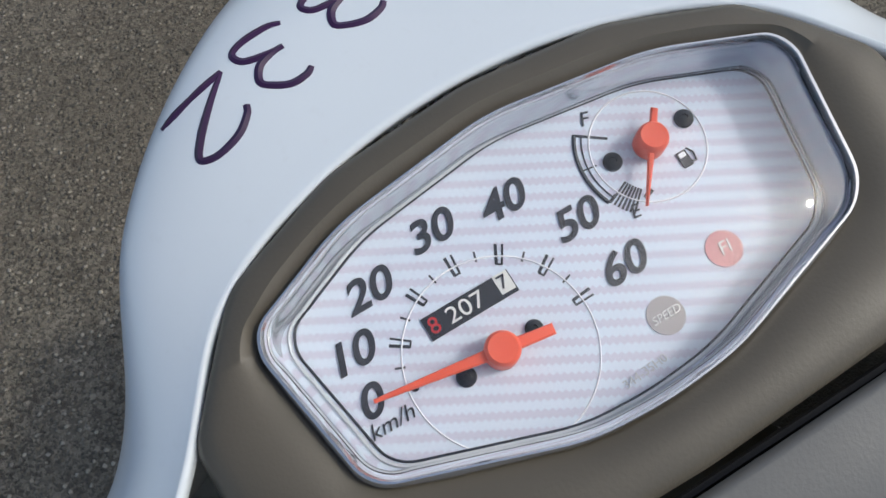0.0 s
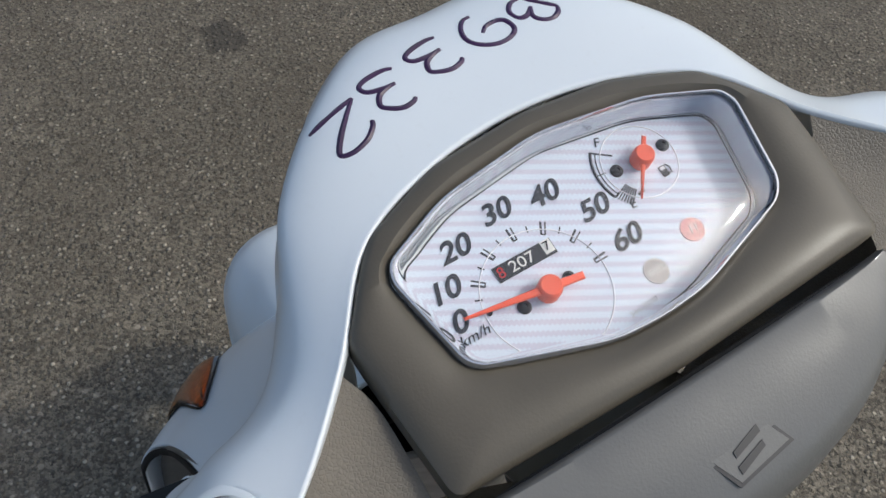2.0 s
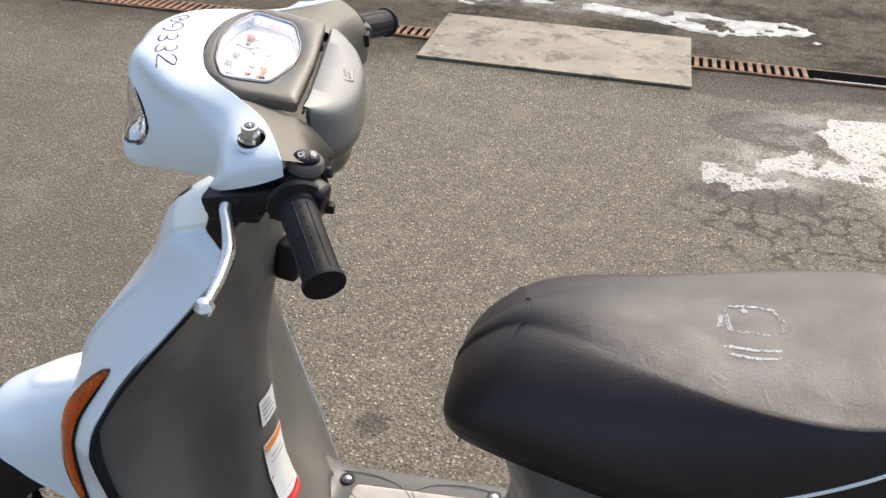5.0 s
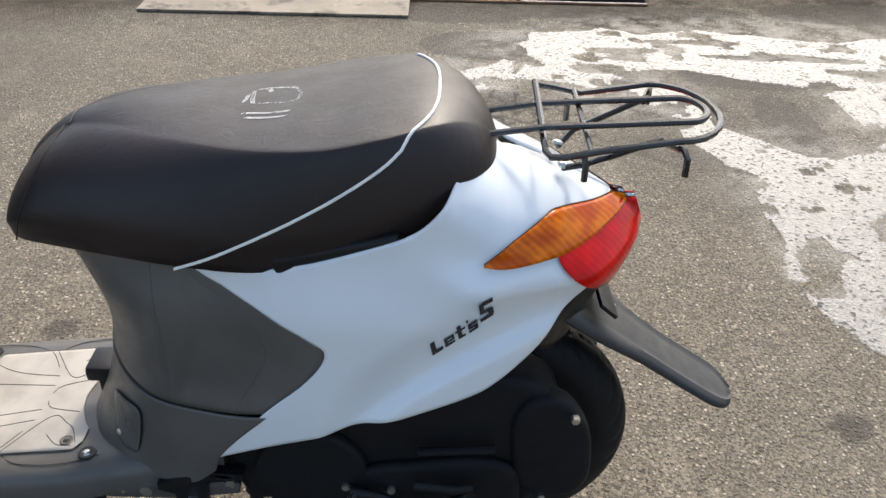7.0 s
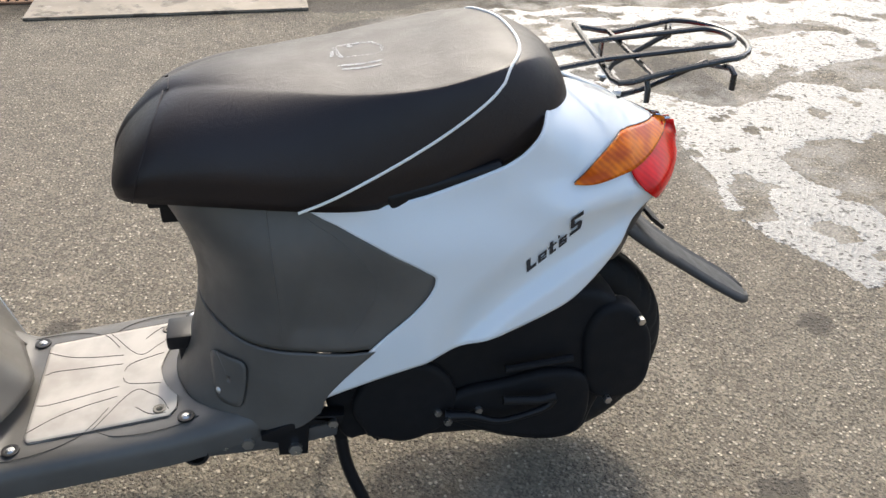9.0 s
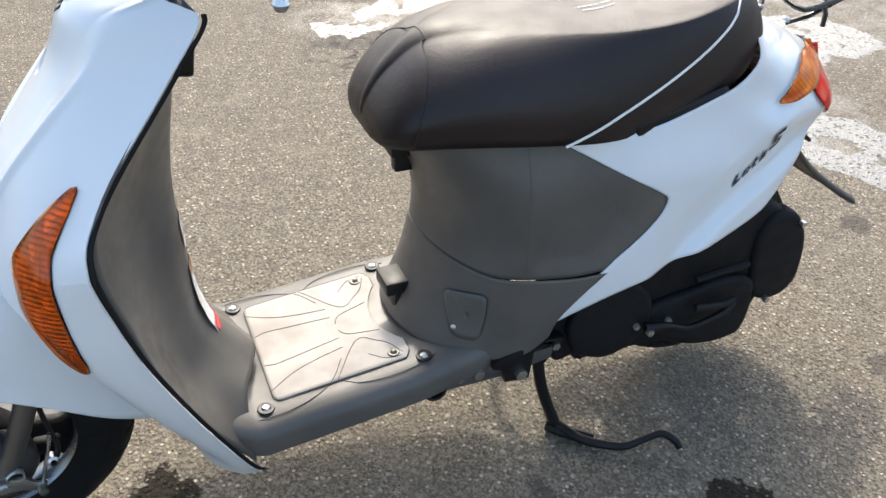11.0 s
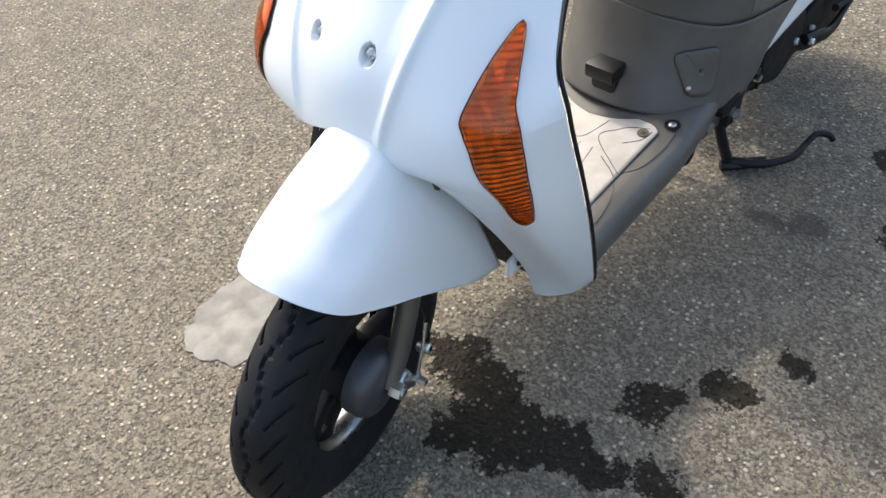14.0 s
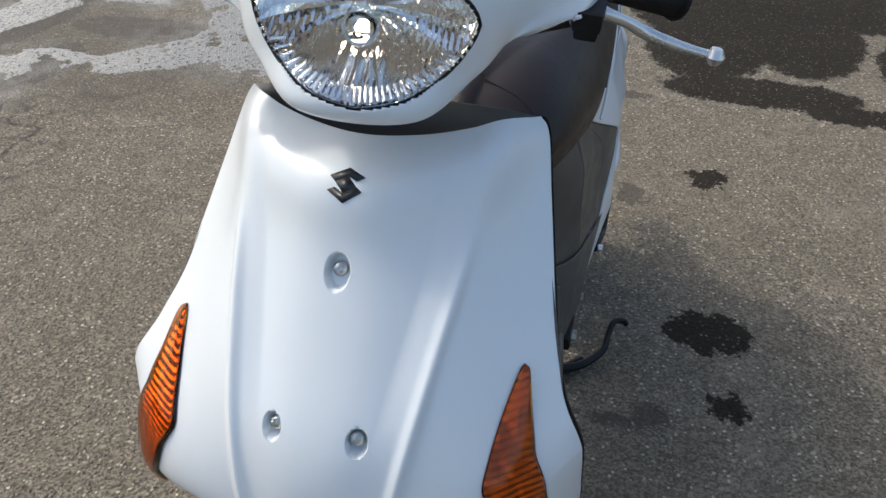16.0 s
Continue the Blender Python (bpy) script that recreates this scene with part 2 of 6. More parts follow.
def turn(profile, n=48, axis="y", arc=math.tau):
    """A turned body: profile rows of (radius, along)."""
    bm = bmesh.new()
    A = np.linspace(0, arc, n, endpoint=False)
    P = np.array([[(r * math.cos(a), h, r * math.sin(a)) for a in A] for r, h in profile])
    if axis == "z":
        P = P[:, :, [0, 2, 1]]
    if axis == "x":
        P = P[:, :, [1, 0, 2]]
    sheet(P, bm, closed=True)
    bmesh.ops.remove_doubles(bm, verts=bm.verts, dist=1e-5)
    bmesh.ops.recalc_face_normals(bm, faces=bm.faces)
    return bm


def slab(outline, t, bevel=0.0, axis="y", segs=2):
    """A plate cut to an outline of (a, b) pairs, t thick; axis y: the outline lies in x and z."""
    bm = bmesh.new()
    put = (lambda a, b, h: (a, h, b)) if axis == "y" else (lambda a, b, h: (a, b, h)) if axis == "z" else (lambda a, b, h: (h, a, b))
    lo = [bm.verts.new(put(a, b, 0)) for a, b in outline]
    f = bm.faces.new(lo)
    ext = bmesh.ops.extrude_face_region(bm, geom=[f])
    d = Vector(put(0, 0, t))
    for g in ext["geom"]:
        if isinstance(g, bmesh.types.BMVert):
            g.co += d
    bmesh.ops.recalc_face_normals(bm, faces=bm.faces)
    if bevel:
        rim = [e for e in bm.edges if len(e.link_faces) == 2 and e.calc_face_angle(0) > 0.9 and any(len(q.verts) > 4 for q in e.link_faces)]
        bmesh.ops.bevel(bm, geom=rim, offset=bevel, segments=segs, affect="EDGES", profile=0.6)
    return bm


def box(sx, sy, sz, bevel=0.002, segs=2, at=(0, 0, 0)):
    bm = bmesh.new()
    bmesh.ops.create_cube(bm, size=1, matrix=Matrix.Translation(at) @ Matrix.Diagonal((sx, sy, sz, 1)))
    if bevel:
        bmesh.ops.bevel(bm, geom=list(bm.edges), offset=bevel, segments=segs, affect="EDGES", profile=0.6)
    return bm


def moved(bm, m):
    bmesh.ops.transform(bm, matrix=m, verts=bm.verts)
    return bm


def onto(place, normal, spin=0):
    """A pose whose z stands along normal."""
    q = Vector(normal).to_track_quat("Z", "Y").to_matrix().to_4x4()
    return Matrix.Translation(place) @ q @ pose(0, 0, 0, 0, 0, spin)


def coons(top, bottom, left, right, n, m):
    """Fills four border curves (arrays of points): top and bottom run the same way, left and right run from top to bottom."""
    T, B, L, R = spline(top, m), spline(bottom, m), spline(left, n), spline(right, n)
    u, v = np.linspace(0, 1, m)[None, :, None], np.linspace(0, 1, n)[:, None, None]
    return (1 - v) * T[None] + v * B[None] + (1 - u) * L[:, None] + u * R[:, None] - (
        (1 - u) * (1 - v) * T[0] + u * (1 - v) * T[-1] + (1 - u) * v * B[0] + u * v * B[-1])


def words(text, size, m, mat, parent, name="lettering", depth=0.0002, shear=0.0, wide=1.0, label="", weight=0.0):
    c = bpy.data.curves.new(name, "FONT")
    c.body, c.size, c.align_x, c.align_y, c.extrude, c.shear, c.offset = text, size, "CENTER", "CENTER", depth, shear, weight
    tmp = bpy.data.objects.new(name, c)
    scene.collection.objects.link(tmp)
    me = bpy.data.meshes.new_from_object(tmp.evaluated_get(bpy.context.evaluated_depsgraph_get()))
    bpy.data.objects.remove(tmp)
    me.transform(m @ Matrix.Diagonal((wide, 1, 1, 1)))
    me.materials.clear()
    me.materials.append(mat)
    ob = new(name, me)
    ob.parent = parent
    if label:
        ob["label"] = label
    return ob


def smooth01(t):
    t = np.clip(t, 0, 1)
    return t * t * (3 - 2 * t)


# ---------- the scooter ----------
scooter = tagged(new("scooter"), "white step-through motor scooter with brown seat on its centre stand", "scooter")
scooter.empty_display_size = 0.1

# steering: everything on the fork turns a little to the rider's left
_p, _a = Vector((-0.56, 0, 0.20)), Vector((0.44, 0, 0.90)).normalized()
STEER = Matrix.Translation(_p) @ Matrix.Rotation(radians(13), 4, _a) @ Matrix.Translation(-_p)


def steered(ob):
    ob.data.transform(STEER)
    return ob


# the fork's lower end stands a little to the left of the body's middle
FORK = Matrix.Translation((-.0075, -.024, .001)) @ STEER


def forked(ob, lift=0.0, ahead=0.0):
    ob.data.transform(Matrix.Translation((-ahead, 0, lift)) @ FORK)
    return ob


def screw(place, normal, parent, r=0.006, mat=STEEL, name="screw"):
    """A domed cross-head screw in a dark cup."""
    bm = turn([(0, 0.0035), (r * 0.5, 0.003), (r * 0.9, 0.0015), (r, 0.0), (r, -0.002)], 16, "z")
    for sx, sy in ((r * 1.2, r * 0.22), (r * 0.22, r * 1.2)):
        b = box(sx, sy, 0.0006, 0, at=(0, 0, 0.0034))
        me = bpy.data.meshes.new("cross")
        b.to_mesh(me), b.free()
        bm.from_mesh(me)
        bpy.data.meshes.remove(me)
    ob = obj(name, moved(bm, onto(place, normal)), mat, parent)
    return ob


def cup(place, normal, parent, r=0.0118, mat=BLACK):
    bm = turn([(r * 0.55, 0.0006), (r * 0.85, 0.0012), (r, 0.0008), (r * 1.05, -0.001)], 20, "z")
    return obj("screw_cup", moved(bm, onto(place, normal)), mat, parent)


# --- front shield ---
SHIELD_FACE = [
    [(-.278, 0, .800), (-.266, -.050, .800), (-.244, -.105, .805), (-.204, -.138, .793)],
    [(-.334, 0, .778), (-.322, -.050, .779), (-.284, -.106, .783), (-.209, -.147, .778)],
    [(-.366, 0, .716), (-.357, -.050, .717), (-.322, -.108, .722), (-.248, -.159, .729)],
    [(-.447, 0, .603), (-.440, -.050, .602), (-.408, -.118, .606), (-.338, -.188, .614)],
    [(-.474, 0, .514), (-.470, -.050, .506), (-.442, -.141, .520), (-.354, -.209, .553)],
]
SHIELD_LEG = [
    [(-.440, -.098, .472), (-.434, -.125, .464), (-.403, -.182, .452), (-.332, -.216, .455)],
    [(-.372, -.122, .360), (-.361, -.142, .350), (-.335, -.181, .330), (-.286, -.203, .330)],
    [(-.303, -.117, .232), (-.290, -.130, .214), (-.258, -.156, .192), (-.227, -.174, .190)],
    [(-.272, -.112, .150), (-.256, -.126, .142), (-.230, -.145, .140), (-.205, -.158, .150)],
]
SH = np.array(SHIELD_FACE + SHIELD_LEG)


def shield_surface(n=219, m=111, dimples=()):
    P = net(SH, n, m, mirror=True)
    du, dv = np.gradient(P, axis=1), np.gradient(P, axis=0)
    N = np.cross(dv, du)
    N /= np.linalg.norm(N, axis=2, keepdims=True) + 1e-9
    if N[n // 4, m // 4, 0] > 0:
        N = -N
    z, y = P[:, :, 2], -P[:, :, 1]
    line = 0.062 + 0.055 * (z - 0.51) / 0.29
    ridge = 0.0045 * np.exp(-((y - line) / 0.006) ** 2) * smooth01((z - 0.50) / 0.03) * smooth01((0.76 - z) / 0.08)
    dish = -0.006 * smooth01((line - y) / 0.03) * smooth01((z - 0.56) / 0.1)
    # a crease crosses the leg from the lamp to the outer edge
    fold = 0.0060 * np.clip(1 - np.abs(z - (.520 + (y - .141) * .48)) / .060, 0, 1) ** 1.3 * smooth01((y - .165) / .030)
    P = P + N * (ridge + dish + fold)[:, :, None]
    for spot, a, b in dimples:
        dy, dz = P[:, :, 1] + abs(spot[1]), np.hypot(P[:, :, 0] - spot[0], P[:, :, 2] - spot[2])
        P = P - N * (0.0105 * smooth01((1.12 - np.hypot(dy / a, dz / b)) / 0.34))[:, :, None]
    return P, N


SHP, SHN = shield_surface()
HOLES = []
for _q, _s, _w, _h in (((-.363, 0, .713), 1, .0105, .0150), ((-.449, -.0395, .603), 1, .0085, .0115), ((-.449, -.0395, .603), -1, .0085, .0115)):
    _d = np.linalg.norm(SHP - np.array(_q), axis=2)
    _c = SHP[np.unravel_index(np.argmin(_d), _d.shape)]
    HOLES.append(((float(_c[0]), float(_c[1]) * _s, float(_c[2])), _w, _h))


def flared(P):
    """The legs of the shield stand a little wider, on the right side more."""
    Q = np.array(P, float)
    y, z = Q[..., 1], Q[..., 2]
    k = smooth01((np.abs(y) - .11) / .08) * smooth01((.66 - z) / .10)
    Q[..., 1] = y + np.where(y > 0, .017, -.002) * k
    return Q


def widened(bm):
    vs = list(bm.verts)
    for v, q in zip(vs, flared(np.array([tuple(v.co) for v in vs]))):
        v.co = q
    return bm


front_shield = thick(obj("front_shield", widened(both(shield_surface(493, 251, HOLES)[0])), WHITE, scooter, "glossy white front leg shield"), 0.003, 1.0)


def on_shield(place):
    """The nearest spot of the left half of the shield, as row and column."""
    d = np.linalg.norm(SHP - np.array(place), axis=2)
    return np.unravel_index(np.argmin(d), d.shape)


def shield_at(r, c, off=0.0):
    """Surface and normal at fractional row and column."""
    i, j = min(int(r), SHP.shape[0] - 2), min(int(c), SHP.shape[1] - 2)
    a, b = r - i, c - j
    mixd = lambda A: (A[i, j] * (1 - a) + A[i + 1, j] * a) * (1 - b) + (A[i, j + 1] * (1 - a) + A[i + 1, j + 1] * a) * b
    return mixd(SHP) + mixd(SHN) * off


# the indicator's outer and inner edge, as rows and columns of the shield's surface
LENS_OUT = [(75.9, 96.9), (77.2, 98.3), (80.7, 98.7), (85.4, 98.4), (93.3, 97.3), (98.4, 96.3), (107.6, 96.0), (118.5, 93.7), (129.2, 88.5), (138.1, 83.2), (142.0, 80.4), (145.1, 75.5)]
LENS_IN = [(75.9, 96.9), (76.7, 94.8), (80.3, 90.5), (85.6, 85.8), (91.8, 81.5), (97.4, 78.3), (102.1, 78.8), (110.8, 79.0), (125.5, 73.4), (139.7, 67.0), (144.4, 69.8), (145.1, 75.5)]


def indicator(side):
    inner, outer = spline(LENS_IN, 40), spline(LENS_OUT, 40)

    def skin_at(low, high, shrink):
        P = []
        for k, (a, b) in enumerate(zip(inner, outer)):
            row = []
            for s in np.linspace(shrink, 1 - shrink, 16):
                q = a * (1 - s) + b * s
                edge = min(s, 1 - s, k / 39.0, 1 - k / 39.0) * 2
                row.append(shield_at(q[0], q[1], low + high * math.sqrt(max(0, min(1, edge * 1.4)))))
            P.append(row)
        P = np.array(P)
        return sheet(flared(P if side < 0 else flip(P)[:, ::-1]))

    ob = thick(obj("front_indicator", skin_at(.0016, .0080, 0), AMBER, scooter, "amber front turn indicator lens"), .0012, 1)
    part("reflector", skin_at(.0009, .0, .01), REFLECTOR, ob)
    rim = np.array([shield_at(q[0], q[1], 0.0012) for q in list(inner) + list(outer[::-1])])
    part("gasket", tube([Vector(p) for p in flared(rim if side < 0 else flip(rim))], 0.00045, 6), BLACK, ob)
    return ob


for s in (-1, 1):
    indicator(s)
for spot, a, b in HOLES:
    r, c = on_shield((spot[0], -abs(spot[1]), spot[2]))
    p, n = Vector(SHP[r, c]), Vector(SHN[r, c])
    if spot[1] > 0:
        p.y, n.y = -p.y, -n.y
    Q = onto(p, n)
    up = Vector((0, 0, 1)) - n * n.z
    Q = Matrix.Translation(p) @ Matrix((Vector((0, 1, 0)).cross(n).cross(n).normalized() * -1, up.normalized(), n)).transposed().to_4x4()
    screw(Q @ Vector((0, (b - a) * .6, -.0066)), n, scooter, .0066)

# --- inner leg shield ---
IN = np.array([
    [(-.205, 0, .800), (-.208, -.050, .800), (-.212, -.110, .800), (-.204, -.135, .791)],
    [(-.226, 0, .690), (-.232, -.048, .690), (-.252, -.110, .705), (-.250, -.156, .725)],
    [(-.247, 0, .560), (-.258, -.045, .560), (-.302, -.110, .570), (-.344, -.194, .592)],
    [(-.246, 0, .440), (-.258, -.045, .440), (-.304, -.105, .450), (-.326, -.206, .462)],
    [(-.232, 0, .330), (-.246, -.045, .328), (-.280, -.105, .325), (-.284, -.196, .325)],
    [(-.172, 0, .245), (-.186, -.050, .243), (-.205, -.105, .240), (-.210, -.158, .172)],
])
INP = net(IN, 50, 30, mirror=True)
inner_shield = thick(obj("inner_shield", widened(both(INP)), GREY, scooter), 0.003, -1)
_edge = SHP[4:-3, -1]
_rows = [[(p[0] + .0030 + .0055 * u, p[1] + .0008 * u, p[2]) for u in np.linspace(0, 1, 4)] for p in _edge]
thick(obj("shield_edge", sheet(flared(np.array(_rows))), MATT, inner_shield, "black edge of the leg shield"), .002, 0)

# --- floorboard ---


def floor_z(x):
    return 0.232 + 0.12 * (x + 0.10) * 0.9


def floorboard():
    P = []
    for x in np.linspace(-0.25, 0.24, 40):
        w = 0.158 - 0.02 * smooth01((x - 0.02) / 0.2)
        z = floor_z(x) + 0.03 * smooth01((-0.19 - x) / 0.06)
        low = z - 0.052 + 0.006 * smooth01((x - 0.0) / 0.2)
        sec = [(0, z), (w - 0.035, z), (w - 0.014, z - 0.002), (w - 0.004, z - 0.009), (w, z - 0.022), (w - 0.004, low), (w - 0.02, low - 0.004), (w - 0.05, low - 0.004), (0, low - 0.004)]
        P.append([(x, -a, b) for a, b in sec])
    return np.array(P)


board = obj("floorboard", both(floorboard()), GREY, scooter)


def mat_panel():
    """The pale tread mat of the footwell, with its raised lines."""
    P = []
    for x in np.concatenate([np.linspace(-.170, .008, 34), np.linspace(.010, .037, 16)]):
        w = 0.112 - 0.010 * smooth01((-.162 - x) / .010) - 0.014 * smooth01((x - .026) / .011)
        cut = 0.0 if x < .009 else 0.072 * math.sqrt((x - .009) / .028)
        P.append([(x, -(cut + (w - cut) * s), floor_z(x) + 0.0022) for s in np.linspace(0, 1, 16)])
    return np.array(P)


MATTING = Mat("pale_tread_mat", (0.50, 0.45, 0.39), 0.75)
MATTING.put("Base Color", MATTING.mix(MATTING.span(MATTING.noise(14, 5), 0.3, 0.7), (0.34, 0.31, 0.275), (0.47, 0.44, 0.395)))
MATTING.bump(MATTING.noise(700, 2), 0.2, 0.0005)
tread_mat = obj("tread_mat", both(mat_panel()), MATTING.m, scooter, "pale grey footwell mat with raised curved lines")
thick(tread_mat, 0.002, -1)
GROOVE = plain("groove_grey", (0.060, 0.055, 0.048), 0.7)
for s in (-1, 1):
    # grooves of the mat
    for pts in ([(-.077, .110), (-.029, .043), (.000, .058), (.014, .072), (.026, .098)], [(-.170, .090), (-.133, .068), (-.095, .056), (-.051, .048)], [(-.166, .034), (-.150, .038), (-.113, .034), (-.050, .026)],
                [(-.046, .008), (-.042, .018), (-.030, .026), (.010, .036)], [(-.021, .080), (.000, .100), (.022, .104)]):
        part("mat_line", tube([(x, s * y, floor_z(x) + 0.0023) for x, y in spline(pts, 22)], 0.0006, 6), GROOVE, tread_mat)
    rim_ = [(x, s * y, floor_z(x) + 0.0020) for x, y in ((-.170, 0), (-.170, .100), (-.164, .111), (-.10, .112), (.026, .112), (.033, .104), (.037, .094), (.0365, .072))]
    part("mat_edge", tube(rim_, 0.0007, 6), GROOVE, tread_mat)
    for x, y in ((-.184, .119), (.051, .120)):
        cup((x, s * y, floor_z(x) + 0.0024), (0, 0, 1), board)
        screw((x, s * y, floor_z(x) + 0.0019), (0, 0, 1), board, .0068)
    cup((.013, s * .094, floor_z(.013) + 0.0030), (0, 0, 1), board, 0.009, DASH)
    screw((.013, s * .094, floor_z(.013) + 0.0025), (0, 0, 1), board, 0.005, DASH)
    for pts in ([(-.226, .118), (-.205, .134), (-.160, .136), (-.120, .128), (-.085, .108), (-.060, .070)], [(-.072, .113), (-.045, .130), (.000, .136), (.040, .132), (.068, .122)]):
        part("panel_line", tube([(x, s * y, floor_z(x) + (0.0022 if y < .112 and x > -.17 else 0.0003)) for x, y in spline(pts, 26)], 0.0007, 6), GROOVE, board)

# --- rear body: one half-width over side view, shared by all its panels ---
FX = spline([(.575, .040), (.50, .072), (.44, .084), (.38, .078), (.32, .062), (.25, .030)], 40)


def body_y(x, z):
    """Half the width of the rear body at a spot of its side view."""
    x, z = np.asarray(x, float), np.asarray(z, float)
    w = np.interp(x, [.0, .10, .22, .38, .48, .58, .66, .74, .80], [.118, .128, .150, .176, .176, .163, .140, .105, .08])
    w = w - 0.020 * smooth01((z - 0.50) / 0.10) * (1 - smooth01((x - .5) / .1)) + 0.004 * smooth01((.46 - z) / .1)
    w = w - 0.022 * smooth01((z - 0.545) / 0.05) * smooth01((x - .5) / .08)
    w = w + 0.008 * np.exp(-((z - (.60 - .10 * (x - .3))) / .03) ** 2) * smooth01((x - .45) / .08)
    # a hollow runs down the side; below its line the panel flares out again
    line = np.interp(x, [.36, .416, .496, .572, .67, .74], [.33, .367, .435, .480, .522, .55])
    hollow = np.where(z > line, smooth01(1 - (z - line) / .085), smooth01(1 - (line - z) / .034))
    w = w - .016 * hollow * smooth01((x - .37) / .08) * smooth01((.71 - x) / .07)
    w = w + .003 * np.exp(-((x - .19) / .012) ** 2) * smooth01((z - .375) / .02) - .004 * smooth01((x - .22 - .35 * (z - .47)) / .02) * smooth01((.345 - x) / .04) * smooth01((z - .375) / .03) * smooth01((.575 - z) / .03)
    front = np.interp(z, FX[::-1, 0], FX[::-1, 1])
    f = np.clip((x - front) / 0.125, 0, 1)
    w = w * np.sqrt(np.clip(1 - (1 - f) ** 2, 0, 1))
    top = np.interp(x, [.45, .54, .60, .66, .74, .79], [.80, .705, .672, .648, .606, .57])
    k = np.clip((z - (top - .085)) / .085, 0, 1)
    w = w * np.sqrt(np.clip(1 - k ** 2.2, 0, 1))
    back = np.interp(z, [.40, .50, .56, .60, .64], [.70, .750, .778, .768, .735])
    r = np.clip((x - (back - .13)) / .13, 0, 1)
    return w * np.sqrt(np.clip(1 - r ** 2.4, 0, 1))


def skin(top, bottom, left, right, n, m, off=0.0, warp=None):
    xz = lambda q: [(a, 0, b) for a, b in q]
    P = coons(xz(top), xz(bottom), xz(left), xz(right), n, m)
    if warp:
        # close the nose on the middle plane, with points packed towards it
        P[:, 0, 0] = np.interp(P[:, 0, 2], FX[::-1, 0], FX[::-1, 1])
        u = np.linspace(0, 1, m)
        P = np.array([[[np.interp(v ** 2.0, u, r[:, 0]), 0, np.interp(v ** 2.0, u, r[:, 2])] for v in u] for r in P])
    P[:, :, 1] = -(body_y(P[:, :, 0], P[:, :, 2]) + off)
    if warp:
        P[:, 0, 1] = 0
    return P


def two_sides(name, P, mat, t=0.003, label=""):
    ob = obj(name, both(P, weld=0.0008), mat, scooter, label)
    return thick(ob, t, 1.0)


SEAM = [(.224, .579), (.300, .534), (.372, .494), (.390, .474), (.368, .434), (.307, .371), (.230, .282)]
TOPLINE = [(.224, .579), (.300, .573), (.360, .584), (.430, .604), (.492, .628), (.524, .655), (.556, .692), (.60, .672), (.66, .648), (.735, .609)]
LOWLINE = [(.230, .282), (.325, .325), (.415, .360), (.480, .380), (.573, .413), (.636, .461), (.672, .512), (.705, .545)]
side_white = two_sides("rear_side_panel", skin(TOPLINE, LOWLINE, SEAM, [(.735, .609), (.690, .600), (.680, .575), (.705, .545)], 60, 90, 0.002), WHITE, label="white rear body panel")
GREYTOP = [(.040, .575), (.090, .580), (.150, .580), (.224, .579)]
GREYLOW = [(.070, .412), (.085, .400), (.133, .381), (.190, .373), (.264, .366), (.312, .368)]
side_grey = two_sides("under_seat_cover", skin(GREYTOP, GREYLOW, [(.0405, .575), (.072, .50), (.084, .44), (.0815, .400)], SEAM[:6], 40, 70, 0.0, True), GREY, label="dark grey under-seat body cover")
skirt = two_sides("body_skirt", skin(GREYLOW, [(.0305, .250), (.05, .246), (.09, .235), (.15, .228), (.20, .232), (.235, .262)], [(.0815, .400), (.076, .36), (.058, .30), (.0305, .256)], [(.312, .368), (.272, .325), (.245, .29), (.235, .262)], 36, 70, 0.003, True), GREY, label="dark grey lower body skirt")

for pts in ([(.188, .572), (.190, .50), (.192, .43), (.192, .377)], [(.236, .560), (.285, .52), (.318, .47), (.300, .42), (.270, .37)]):
    for sd in (-1, 1):
        part("panel_crease", tube([(x, sd * (float(body_y(x, z)) - .0002), z) for x, z in spline(pts, 24)], .0008, 6), GREY, side_grey)

# --- seat ---
SX = [.002, .010, .033, .078, .140, .222, .304, .388, .460, .512, .552, .577, .590]
S_TOP = [.598, .624, .658, .694, .710, .713, .715, .724, .737, .742, .731, .707, .678]
S_LOW = [.575, .576, .580, .584, .582, .576, .571, .582, .604, .622, .640, .655, .668]
S_WID = [.050, .085, .112, .132, .146, .158, .162, .162, .154, .138, .113, .081, .043]


def seat_row(x):
    f = lambda q: float(np.interp(x, SXD, q))
    return f(STD), f(SLD), f(SWD)


SXD = spline(np.array(SX)[:, None], 120)[:, 0]
STD, SLD, SWD = (spline(np.array(q)[:, None], 120)[:, 0] for q in (S_TOP, S_LOW, S_WID))
# the flat top's half width; past it the side falls away
S_FLAT = spline(np.array([.004, .008, .014, .024, .050, .088, .118, .136, .130, .104, .066, .034, .012])[:, None], 120)[:, 0]
CROWN = .007


def section(x):
    t, l, w = seat_row(x)
    e = min(float(np.interp(x, SXD, S_FLAT)), w * .86)
    k = float(smooth01((x - .06) / .22))
    return t, l, w, e, 2.0 - .55 * k, 2.5 - .3 * k


def seat_z(x, y):
    t, l, w, e, p, q = section(x)
    a = abs(y)
    if a < e:
        return t - CROWN * (a / e) ** 2
    return l + (t - CROWN - l) * max(0.0, 1 - min(1, (a - e) / (w - e)) ** p) ** (1 / q)


def seat_y(x, z):
    t, l, w, e, p, q = section(x)
    f = min(1, max(0.0, (z - l) / (t - CROWN - l)))
    return e + (w - e) * max(0.0, 1 - f ** q) ** (1 / p)


